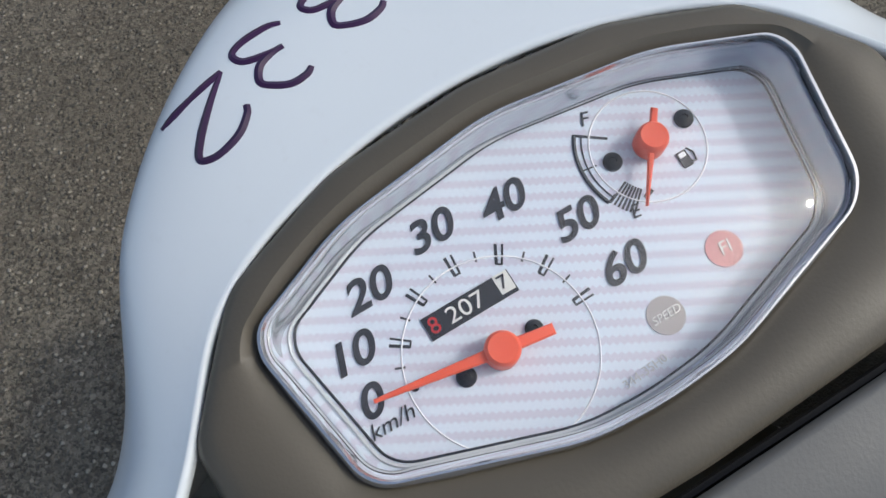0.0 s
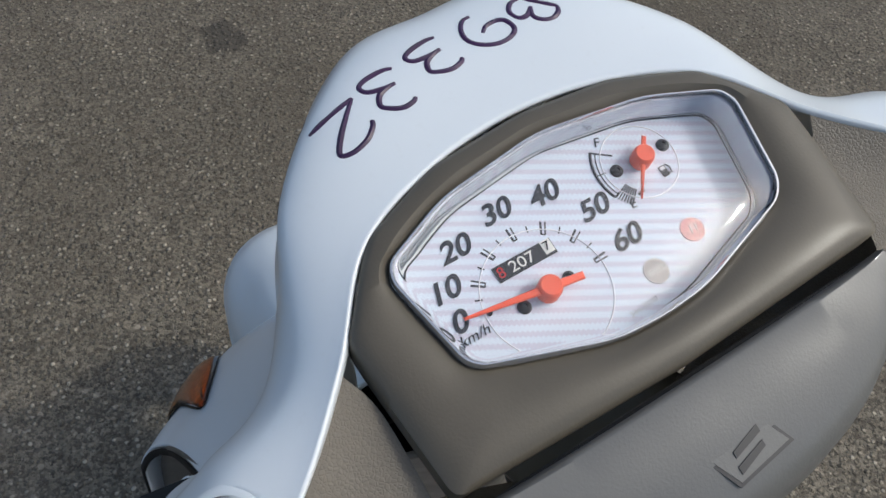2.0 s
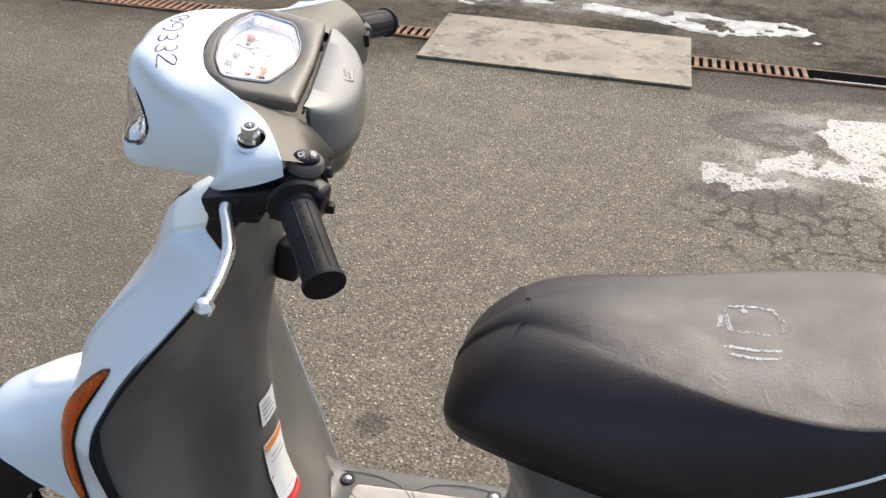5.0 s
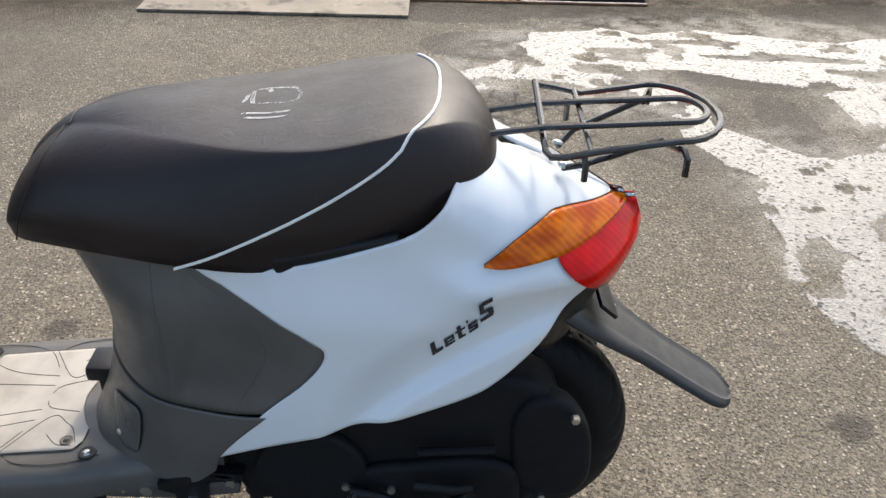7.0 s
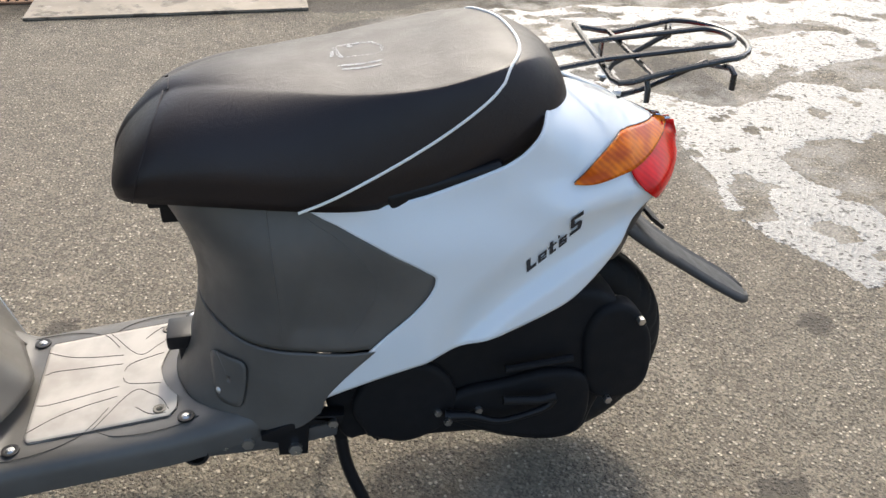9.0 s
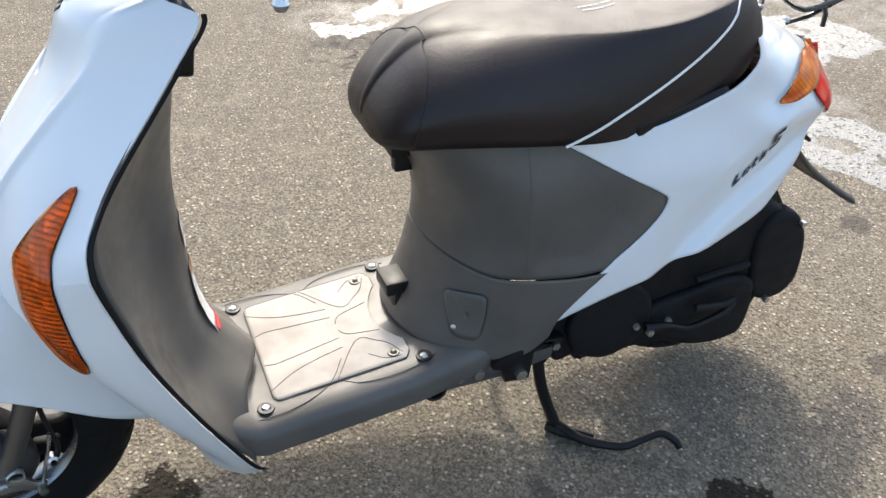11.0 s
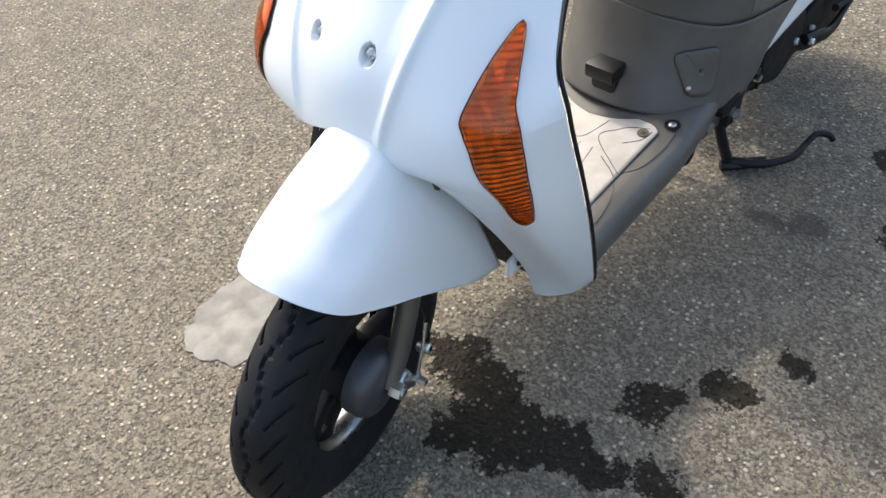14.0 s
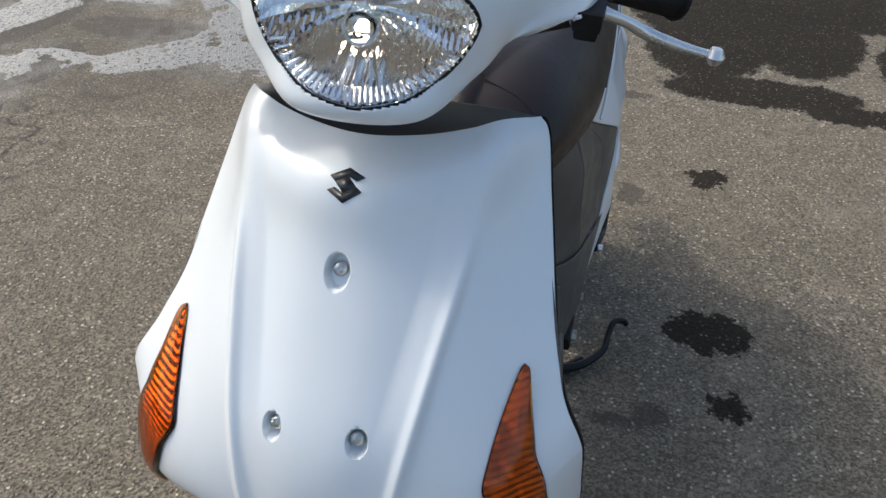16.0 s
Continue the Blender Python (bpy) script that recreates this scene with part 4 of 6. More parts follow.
def cowl_top(x, y, lift):
    """The cowl's upper surface over a spot of the plan."""
    q = HCP[:62].reshape(-1, 3)
    d = (q[:, 0] - x) ** 2 + (q[:, 1] + abs(y)) ** 2
    w = np.argsort(d)[:6]
    k = 1 / (d[w] + 1e-7)
    return Vector((x, y, float((q[w, 2] * k).sum() / k.sum()) + lift))


# headlamp
ringpts = []
for a in np.linspace(0, math.tau, 72, endpoint=False):
    r = lens_r(a)
    y, z = LENS_MID[0] + r * math.cos(a), LENS_MID[1] + r * math.sin(a)
    ringpts.append(cowl_point(y, z, -.0022))
xs = np.array([p.x for p in ringpts])
for _ in range(2):
    xs = (np.roll(xs, 1) + xs * 2 + np.roll(xs, -1)) / 4
ringpts = [Vector((x, p.y, p.z)) for x, p in zip(xs, ringpts)]
headpart("headlamp_seal", tube(ringpts + ringpts[:1], .0018, 10, cap=False), BLACK)


def lamp_dish(depth, n=16, ribs=0.0, bulge=False):
    P = []
    for s in np.linspace(1, 0.02, n):
        row = []
        for k, p in enumerate(ringpts):
            a = k / 72 * math.tau
            y, z = LENS_MID[0] + (p.y - LENS_MID[0]) * s, LENS_MID[1] + (p.z - LENS_MID[1]) * s
            base = cowl_x(y, z) * (1 - s ** 6) + p.x * s ** 6 if bulge else p.x * s + (1 - s) * (-.352)
            x = base - depth * (1 - s ** 2) if bulge else base + depth * (1 - s ** 1.7) + .004
            x += ribs * math.sin(a * 22) * (s > .25) * (s < .95)
            row.append((x, y, z))
        P.append(row)
    return sheet(np.array(P), closed=True)


FACET = Mat("headlamp_reflector", (.86, .86, .86), .10, metal=1.0)
_w = FACET.t.nodes.new("ShaderNodeTexWave")
_w.inputs["Scale"].default_value, _w.inputs["Distortion"].default_value, _w.bands_direction = 62, 0.15, "Y"
FACET.t.links.new(FACET.coord, _w.inputs["Vector"])
FACET.bump(_w.outputs[1], .16, .002)
headpart("headlamp_reflector", lamp_dish(.052, 8, .0010), FACET.m, "faceted chrome reflector", smooth=False)
thick(headpart("headlamp_lens", lamp_dish(.002, 14, 0, True), GLASS, "clear headlamp lens"), .0016, -1)
headpart("bulb_shade", moved(turn([(.013, .0), (.014, .006), (.013, .020), (.010, .020), (.011, .006), (.010, 0)], 24, "x"), Matrix.Translation((-.345, 0, .916)) ), CHROME)
headpart("bulb", moved(turn([(0, -.004), (.004, -.003), (.0052, .003), (.0045, .011), (0, .013)], 20, "x"), Matrix.Translation((-.338, 0, .912))), BULB, "lit headlamp bulb")
for k in range(40, 69):
    # a band of short flutes follows the lens's lower edge
    p = ringpts[k]
    ends = []
    for f_, back in ((.97, .006), (.82, .012)):
        y, z = LENS_MID[0] + (p.y - LENS_MID[0]) * f_, LENS_MID[1] + (p.z - LENS_MID[1]) * f_
        ends.append(Vector((cowl_x(y, z) + back, y, z)))
    headpart("lens_flute", tube(ends, [.0022, .0014], 7), CHROME)

# dash hood round the dial
DC, DN = Vector((-.2169, 0, .9622)), Vector((.2, 0, 1)).normalized()
EX = Vector((0, 1, 0))
EY = DN.cross(EX)
DIALM = Matrix((( EX.x, EY.x, DN.x, DC.x), (EX.y, EY.y, DN.y, DC.y), (EX.z, EY.z, DN.z, DC.z), (0, 0, 0, 1)))


def outline(pts, n, corner=0.006):
    """A closed outline with rounded corners, evenly sampled."""
    out = []
    k = len(pts)
    V = [Vector(p) for p in pts]
    for i in range(k):
        a, b, c = V[i - 1], V[i], V[(i + 1) % k]
        r = min(corner, (a - b).length * .45, (c - b).length * .45)
        p, q = b + (a - b).normalized() * r, b + (c - b).normalized() * r
        for t in np.linspace(0, 1, 7):
            out.append(p * (1 - t) ** 2 + b * 2 * t * (1 - t) + q * t * t)
    L = [0]
    for a, b in zip(out, out[1:] + out[:1]):
        L.append(L[-1] + (b - a).length)
    res = []
    ring2 = out + out[:1]
    for s in np.linspace(0, L[-1], n, endpoint=False):
        i = max(0, np.searchsorted(L, s, side="right") - 1)
        t = (s - L[i]) / max(1e-9, L[i + 1] - L[i])
        res.append(ring2[i].lerp(ring2[i + 1], t))
    # start where the outline points straight up
    i0 = max(range(n), key=lambda i: res[i].y - abs(res[i].x) * .2)
    return res[i0:] + res[:i0]


RIM = [(0, .0365), (-.044, .0305), (-.0720, .0185), (-.0746, .0120), (-.0680, -.0225), (-.0640, -.0270), (-.020, -.0422), (0, -.0436), (.020, -.0422), (.0640, -.0290), (.0700, -.0225), (.0775, .0120), (.0745, .0185), (.045, .0305)]
HOOD = [(0, .0475), (-.040, .0440), (-.074, .0305), (-.097, .0020), (-.0965, -.0110), (-.0925, -.0575), (0, -.0605), (.0925, -.0575), (.0965, -.0110), (.097, .0020), (.074, .0305), (.040, .0440)]
NR = 400
rim_o, hood_o = outline(RIM, NR, .008), outline(HOOD, NR, .004)
# pair the two outlines by angle


def by_angle(pts):
    A = np.array([math.atan2(p.y, p.x) for p in pts])
    o = np.argsort(A)
    A, X, Y = A[o], np.array([p.x for p in pts])[o], np.array([p.y for p in pts])[o]
    A = np.concatenate([A - math.tau, A, A + math.tau])
    return lambda a: (float(np.interp(a, A, np.tile(X, 3))), float(np.interp(a, A, np.tile(Y, 3))))


rim_at, hood_at = by_angle(rim_o), by_angle(hood_o)
ANG = np.linspace(-math.pi, math.pi, 320, endpoint=False)


def dial_ring(levels):
    """Rings between the rim (0) and the hood's border (1), each with a height over the dial plane."""
    P = []
    for s, h in levels:
        row = []
        for a in ANG:
            (x0, y0), (x1, y1) = rim_at(a), hood_at(a)
            g = 1 + min(s, 0)
            x, y = (x0 * (1 - s) + x1 * s, y0 * (1 - s) + y1 * s) if s >= 0 else (x0 * g, y0 * g)
            drop = -.020 * max(0, (-y - .035) / .03) * .0
            row.append(DIALM @ Vector((x, y, h + drop)))
        P.append(row)
    return np.array([[tuple(q) for q in r] for r in P])


headpart("dash_hood", sheet(dial_ring([(0.0, -.004), (0.02, .0), (.10, .0012), (.35, .0035), (.75, .0030), (.93, .0015), (1.0, -.0006), (1.01, -.010)]), closed=True), DASH, "taupe plastic instrument hood")
headpart("dial_bezel", sheet(dial_ring([(0.03, .0010), (0.018, .0026), (0.0, .0034), (-.010, .0034), (-.018, .0020), (-.024, -.003), (-.032, -.011), (-.040, -.0127)]), closed=True), plain("grey_bezel", (.60, .61, .63), .16, metal=.85, vary=.05), "silver-grey dial surround")
cover = sheet(dial_ring([(-.004, .0012), (-.05, .0030), (-.2, .0048), (-.5, .0062), (-.8, .0068), (-.95, .0070)]), closed=True)
cover.verts.ensure_lookup_table()
cover.faces.new([cover.verts[i] for i in range(5 * len(ANG), 6 * len(ANG))])
bmesh.ops.recalc_face_normals(cover, faces=cover.faces)
cov = headpart("dial_cover", cover, GLASS, "clear dial cover")
thick(cov, .0016, -1)
cov.visible_shadow = False

FACE = -.0125
dial = bmesh.new()
_v = [dial.verts.new((rim_at(a)[0] * .985, rim_at(a)[1] * .985, 0)) for a in ANG]
dial.faces.new(_v)
speedo = part("speedometer", dial, DIAL, head, "white striped speedometer face with fuel gauge", smooth=False)
DPOSE = STEER @ DIALM @ pose(.0016, .0006, FACE)
speedo.matrix_world = DPOSE


def ondial(name, bm, mat, label=""):
    return part(name, bm, mat, speedo, label)


for sc, r, mt in ((.930, .00035, INK), (.948, .0006, plain("border_grey", (.55, .57, .6), .4))):
    ondial("border_line", tube([Vector((rim_at(a)[0] * sc, rim_at(a)[1] * sc, .0003)) for a in list(ANG) + [ANG[0]]], r, 5, cap=False), mt)
HUB, FUEL = Vector((-.0266, -.0143, 0)), Vector((.0350, .0118, 0))
DARK = plain("dial_ink", (.035, .035, .042), .5)
FAINT = plain("dial_faint", (.90, .90, .93), .5, vary=.02)


def dash(p, q, w, mat=DARK, h=.0003):
    d = (Vector(q) - Vector(p))
    b = box(d.length, w, h, 0)
    return ondial("scale_mark", moved(b, Matrix.Translation((Vector(p) + Vector(q)) / 2) @ pose(0, 0, 0, 0, 0, math.degrees(math.atan2(d.y, d.x)))), mat)


for k in range(13):
    a = radians(172 - 14.1 * k)
    u = Vector((math.cos(a), math.sin(a), 0))
    n = Vector((-u.y, u.x, 0))
    if k % 2 == 0:
        if k:
            for s in (-1, 1):
                dash(HUB + u * .0222 + n * s * .0007, HUB + u * .0274 + n * s * .0009, .00055 if s < 0 else .0008)
            dash(HUB + u * .0222 - n * .0009, HUB + u * .0222 + n * .0009, .0005)
    else:
        dash(HUB + u * .0235, HUB + u * .0262, .0005)
ondial("scale_ring", tube([HUB + Vector((math.cos(a), math.sin(a), .006)) * .0243 for a in np.linspace(0, math.tau, 80)], .00022, 4, cap=False), FAINT)
ondial("scale_ring", tube([FUEL + Vector((math.cos(a), math.sin(a), .008)) * .0155 for a in np.linspace(0, math.tau, 60)], .00025, 4, cap=False), FAINT)
for txt, x, y in (("0", -.0604, -.0087), ("10", -.0590, .0036), ("20", -.0474, .0154), ("30", -.0264, .0206), ("40", -.0065, .0180), ("50", .0071, .0042), ("60", .0108, -.0116)):
    words(txt, .0112, pose(x, y, .0003), DARK, speedo, "numeral", .0001, .30, 1.12, weight=.00022)
words("km/h", .0054, pose(-.0580, -.0152, .0003), DARK, speedo, "lettering", .0001, .30, 1.1)
words("F", .0056, pose(.0246, .0264, .0003, 0, 0, -18), DARK, speedo, "lettering", .0001, .15)
words("E", .0052, pose(.0217, -.0015, .0003, 0, 0, -10), DARK, speedo, "lettering", .0001, .2)
words("344-35H0", .0032, pose(.0008, -.0363, .0003, 0, 0, 4), plain("small_print", (.5, .5, .52), .5), speedo, "lettering", .0001)
GAUGE = Vector((.0368, .0118, 0))
arc = [GAUGE + Vector((math.cos(a), math.sin(a), 0)) * .0208 + Vector((0, 0, .0002)) for a in np.linspace(radians(144), radians(202), 20)]
ondial("fuel_arc", tube(arc, .00055, 5), DARK)
ondial("fuel_arc", tube([p.lerp(GAUGE, .09) for p in arc], .0002, 5), DARK)
for a, r0_, w_ in ((144, .0120, .0007), (172, .0165, .0004), (202, .0180, .0006)):
    u = Vector((math.cos(radians(a)), math.sin(radians(a)), 0))
    dash(GAUGE + u * .0208, GAUGE + u * r0_, w_)
for k in range(7):
    a = radians(203 + 3.1 * k)
    u = Vector((math.cos(a), math.sin(a), 0))
    dash(GAUGE + u * .0135, GAUGE + u * .0205, .00055)
dash((.0262, .0004, .0002), (.0290, .0012, .0002), .0012)


def pointer(hub, tip, tail, r, w):
    d = (tip - hub)
    a = math.atan2(d.y, d.x)
    L, B = d.length, (tail - hub).length
    b = slab([(-B, -w), (-B, w), (0, w * 1.15), (L, w * .35), (L, -w * .35), (0, -w * 1.15)], .0014, .0004, "z", 1)
    ob = ondial("pointer", moved(b, Matrix.Translation(hub + Vector((0, 0, .0040))) @ pose(0, 0, 0, 0, 0, math.degrees(a))), NEEDLE, "orange pointer")
    h = turn([(r, -.004), (r, .0010), (r * .92, .0022), (r * .80, .0027), (r * .70, .0026), (0, .0030)], 32, "z")
    part("pointer_hub", moved(h, Matrix.Translation(hub + Vector((0, 0, .0046)))), NEEDLE, speedo)
    return ob


pointer(HUB, Vector((-.0590, -.0092, 0)), Vector((-.0133, -.0162, 0)), .0045, .0014)
pointer(FUEL, Vector((.0236, -.0024, 0)), Vector((.0402, .0186, 0)), .0042, .0009)
for x, y, r in ((.0474, .0132, .0026), (.0245, .0127, .0026), (-.0370, -.0150, .0026), (-.0166, -.0136, .0024), (-.0489, -.0108, .0011)):
    ondial("dial_screw", moved(turn([(0, .0012), (r * .3, .0010), (r * .35, .0016), (r * .8, .0013), (r, .0006), (r, 0)], 16, "z"), Matrix.Translation((x, y, 0))), BLACK)
odo = ondial("odometer", moved(box(.0250, .0062, .0004, 0), pose(-.0270, -.0004, .0003)), INK, "black odometer window")
words("207", .0060, pose(-.0283, -.0005, .0007), PAPER, speedo, "odometer_digits", .0001, 0, 1.18)
words("7", .0050, pose(-.0171, .0002, .0009), INK, speedo, "odometer_digits", .0001, 0, 1.1)
words("8", .0060, pose(-.0372, -.0005, .0007), REDINK, speedo, "odometer_digits", .0001)
ondial("odometer_wheel", moved(box(.0040, .0052, .0002, 0), pose(-.0168, .0001, .0006)), PAPER)
ondial("warning_lamp", moved(turn([(0, .0003), (.0048, .0003), (.0048, 0)], 28, "z"), pose(.0355, -.0210, 0)), MUTERED, "faded red warning lamp")
ondial("warning_lamp", moved(turn([(0, .0003), (.0049, .0003), (.0049, 0)], 28, "z"), pose(.0131, -.0275, 0)), MUTE, "grey warning lamp")
words("FI", .0050, pose(.0356, -.0210, .0005), PAPER, speedo, "lettering", .0001, .2)
words("SPEED", .0030, pose(.0131, -.0275, .0005), PAPER, speedo, "lettering", .0001, .2)
pump = box(.0030, .0046, .0003, .0002, 1, at=(.0410, .0038, .0003))
ondial("pump_symbol", pump, DARK)
ondial("pump_symbol", tube([(.0425, .0024, .0003), (.0436, .0020, .0003), (.0441, .0044, .0003), (.0430, .0062, .0003)], .00025, 5), DARK)
ondial("pump_symbol", box(.0020, .0013, .0002, 0, at=(.0410, .0050, .0005)), FAINT)

# taupe rear cover: grained shoulders, lid and underside
RC = np.array([
    [(-.212, -.104, .960), (-.180, -.138, .954), (-.158, -.182, .944)],
    [(-.196, -.098, .952), (-.170, -.132, .946), (-.148, -.177, .940)],
    [(-.160, -.097, .938), (-.152, -.126, .935), (-.134, -.168, .931)],
    [(-.142, -.092, .918), (-.146, -.122, .917), (-.125, -.160, .916)],
    [(-.134, -.082, .890), (-.146, -.114, .892), (-.124, -.158, .892)],
    [(-.148, -.064, .860), (-.156, -.102, .866), (-.132, -.160, .872)],
    [(-.180, -.045, .838), (-.190, -.090, .850), (-.180, -.166, .870)],
])
RCP = net(RC, 40, 30)
for _P in (RCP, flip(RCP)[:, ::-1]):
    headpart("grained_cover", sheet(_P), GRAIN, "taupe leather-grained rear handlebar cover")
UC = np.array([
    [(-.150, 0, .900), (-.148, -.050, .900), (-.142, -.092, .918)],
    [(-.122, 0, .878), (-.122, -.050, .880), (-.133, -.083, .891)],
    [(-.128, 0, .850), (-.130, -.048, .852), (-.142, -.068, .862)],
    [(-.165, 0, .828), (-.168, -.040, .832), (-.180, -.048, .840)],
    [(-.215, 0, .800), (-.215, -.040, .800), (-.222, -.060, .805)],
])
headpart("column_cover", both(net(UC, 24, 16, mirror=True)), DASH)


def lid():
    """The half-round pocket lid below the dial."""
    P = []
    rim = []
    for a in np.linspace(-1, 1, 61):
        y = .090 * math.sin(a * math.pi / 2) if abs(a) < 1 else .090 * a
        back = -.1535 + .041 * max(0.0, 1 - abs(y / .0905) ** 2.2) ** .55
        rim.append((back, y))
    levels = [(0.0, 0.000, 0), (.05, .0012, 0), (.5, .001, 0), (.85, -.001, 0), (.95, -.003, 0), (1.0, -.009, 0), (1.02, -.020, 0), (1.0, -.036, 0), (.93, -.050, 0)]
    for s, h, _ in levels:
        row = []
        for x, y in rim:
            xx = -.1535 + (x + .1535) * s
            yy = y * (1 if s < .9 else 1 - (s - .9) * .03)
            zz = .9435 - .40 * (xx + .1535) + h * (1 if s > .9 else 1)
            row.append((xx, yy, zz))
        P.append(row)
    return np.array(P)


LP = lid()
pocket = headpart("pocket_lid", sheet(LP), LID, "light grey pocket lid with a badge")
thick(pocket, .003, -1)
headpart("lid_gap", tube([(-.1555, -.093, .9410), (-.1555, .093, .9410)], .0014, 6), BLACK)
headpart("lid_gap", tube([Vector(p) * 1.0 for p in LP[-1]], .003, 6), BLACK)
QB = Vector((.4, 0, 1)).normalized()
BADGEM = Matrix(((0, .928, QB.x, -.1265), (1, 0, 0, .001), (0, -.371, QB.z, .9356), (0, 0, 0, 1)))
headpart("badge", moved(slab([(-.0165, -.0060), (.0095, -.0090), (.0165, .0060), (-.0095, .0090)], .0007, 0, "z"), BADGEM), BADGE)
headpart("badge_inset", moved(slab([(-.0148, -.0048), (.0084, -.0076), (.0148, .0048), (-.0084, .0076)], .0009, 0, "z"), BADGEM), LID)
for q in ([(-.0068, .0056), (.0058, .0020), (.0058, -.0002), (-.0068, .0028)], [(-.0058, .0002), (.0068, -.0028), (.0068, -.0056), (-.0058, -.0020)]):
    headpart("badge_bar", moved(slab(q, .0013, 0, "z"), BADGEM), BADGE)

# mirror nuts
for s in (-1, 1):
    c = Vector((NUT.x + .003, s * abs(NUT.y), .949))
    headpart("mirror_socket", moved(turn([(.0125, .002), (.0128, -.002), (.0115, -.012), (0, -.014)], 28, "z"), Matrix.Translation(c) @ pose(0, 0, 0, 0, 8, 0)), BLACK)
    i_ = np.unravel_index(np.argmin((HCP[:62, :, 0] - c.x) ** 2 + (HCP[:62, :, 1] + abs(c.y)) ** 2), (62, HCP.shape[1]))
    e1, e2 = HCP[i_[0] + 3, i_[1]] - HCP[max(0, i_[0] - 3), i_[1]], HCP[i_[0], min(109, i_[1] + 3)] - HCP[i_[0], i_[1] - 3]
    nn = Vector(np.cross(e1, e2)).normalized()
    nn = nn if nn.z > 0 else -nn
    at_ = Vector((c.x, c.y, HCP[i_[0], i_[1], 2]))
    if s > 0:
        nn.y = -nn.y
    headpart("socket_lip", moved(turn([(.0117, -.004), (.0120, .0001), (.0128, .0006), (.0142, .0004), (.0165, -.0010)], 40, "z"), onto(at_, nn)), WHITE)
    if s < 0:
        nut = turn([(.0085, .0115), (.0088, .0105), (.0088, .0), (.0040, 0), (.0040, .0115), (.0085, .0115)], 6, "z")
        collar = turn([(.0044, .008), (.0044, .0185), (.0052, .0195), (.0070, .0195), (.0076, .0185), (.0076, .010)], 28, "z")
        headpart("nut_collar", moved(collar, Matrix.Translation(c + Vector((-.002, .001, -.004))) @ pose(0, 0, 0, 8, 4, 10)), STEEL)
        headpart("mirror_nut", moved(nut, Matrix.Translation(c + Vector((-.002, .001, -.004))) @ pose(0, 0, 0, 8, 4, 10)), STEEL, "zinc-plated hexagon nut", smooth=False)

# grips, switches and levers
for s in (-1, 1):
    a, b = Vector((-.150, s * .186, .905)), Vector((-.113, s * .268, .881))
    d = (b - a).normalized()
    Q = Matrix.Translation(a) @ d.to_track_quat("Z", "Y").to_matrix().to_4x4()
    L = (b - a).length
    headpart("grip_flange", moved(turn([(.012, -.004), (.024, -.003), (.0255, 0), (.0245, .003), (.018, .006)], 32, "z"), Q), BLACK)
    grip = turn([(.0175, .005), (.0178, .010), (.0160, .012), (.0162, L - .004), (.0185, L - .003), (.0190, L - .001), (.0185, L + .002), (.0, L + .003)], 32, "z")
    headpart("handle_grip", moved(grip, Q), RUBBER, "black rubber handlebar grip")
    for k in range(6):
        for ga in (-40, 0, 40):
            u = pose(0, 0, 0, 0, 0, ga + (90 if s < 0 else -90)) @ Vector((.0161, 0, .020 + k * (L - .034) / 5))
            if ga == 0:
                headpart("grip_stud", moved(turn([(0, .0006), (.0010, .0004), (.0013, -.0004)], 8, "z"), Q @ Matrix.Translation(u) @ pose(0, 0, 0, 0, 90, 0)), RUBBER)
    for ga in range(0, 360, 45):
        p0_, p1_ = (pose(0, 0, 0, 0, 0, ga + 20) @ Vector((.0162, 0, z)) for z in (.014, L - .006))
        headpart("grip_rib", moved(tube([p0_, p1_], .0007, 5), Q), RUBBER)
    headpart("switch_housing", moved(box(.046, .024, .050, .008, 3), Matrix.Translation((-.148, s * .170, .898)) @ pose(0, 0, 0, 0, 20, s * 20)), BLACK)
    headpart("lever_bracket", moved(box(.070, .026, .020, .005, 2), Matrix.Translation((-.198, s * .177, .901)) @ pose(0, 0, 0, 0, -12, s * 9)), BLACK)
    headpart("lever_bracket_base", moved(box(.050, .022, .022, .005, 2), Matrix.Translation((-.206, s * .176, .890)) @ pose(0, 0, 0, 0, -4, s * 9)), BLACK)
    headpart("lever_pin", moved(turn([(0, .004), (.004, .0035), (.005, 0)], 16, "z"), Matrix.Translation((-.199, s * .189, .905))), BLACK)
    lev = [(-.196, s * .180, .902), (-.211, s * .187, .898), (-.206, s * .208, .890), (-.2014, s * .229, .880), (-.203, s * .256, .873), (-.206, s * .277, .870), (-.208, s * .288, .869)]
    lv = tube(lev, [.0045, .0056, .0050, .0060, .0050, .0042, .0050], 14, 40)
    headpart("brake_lever", lv, SILVER, "silver brake lever")
    headpart("lever_ball", moved(turn([(0, -.0085), (.005, -.007), (.0085, 0), (.005, .007), (0, .0085)], 18, "z"), Matrix.Translation((-.208, s * .289, .869))), SILVER)
SN, SU = Vector((.25, -.25, .93)).normalized(), Vector((1, .4, -.2))
SU = (SU - SN * SU.dot(SN)).normalized()
SW = SN.cross(SU)
SWM = Matrix(((SU.x, SW.x, SN.x, -.141), (SU.y, SW.y, SN.y, -.163), (SU.z, SW.z, SN.z, .9345), (0, 0, 0, 1)))
headpart("switch_boss", moved(turn([(0, .001), (.0125, .0005), (.0145, -.002), (.016, -.010)], 28, "z"), SWM @ Matrix.Diagonal((1.1, .9, 1, 1))), GRAIN)
headpart("dimmer_switch", moved(turn([(0, .006), (.0075, .0055), (.0092, .004), (.0095, -.002)], 28, "z"), SWM @ Matrix.Diagonal((1.3, .9, 1, 1))), BLACK)
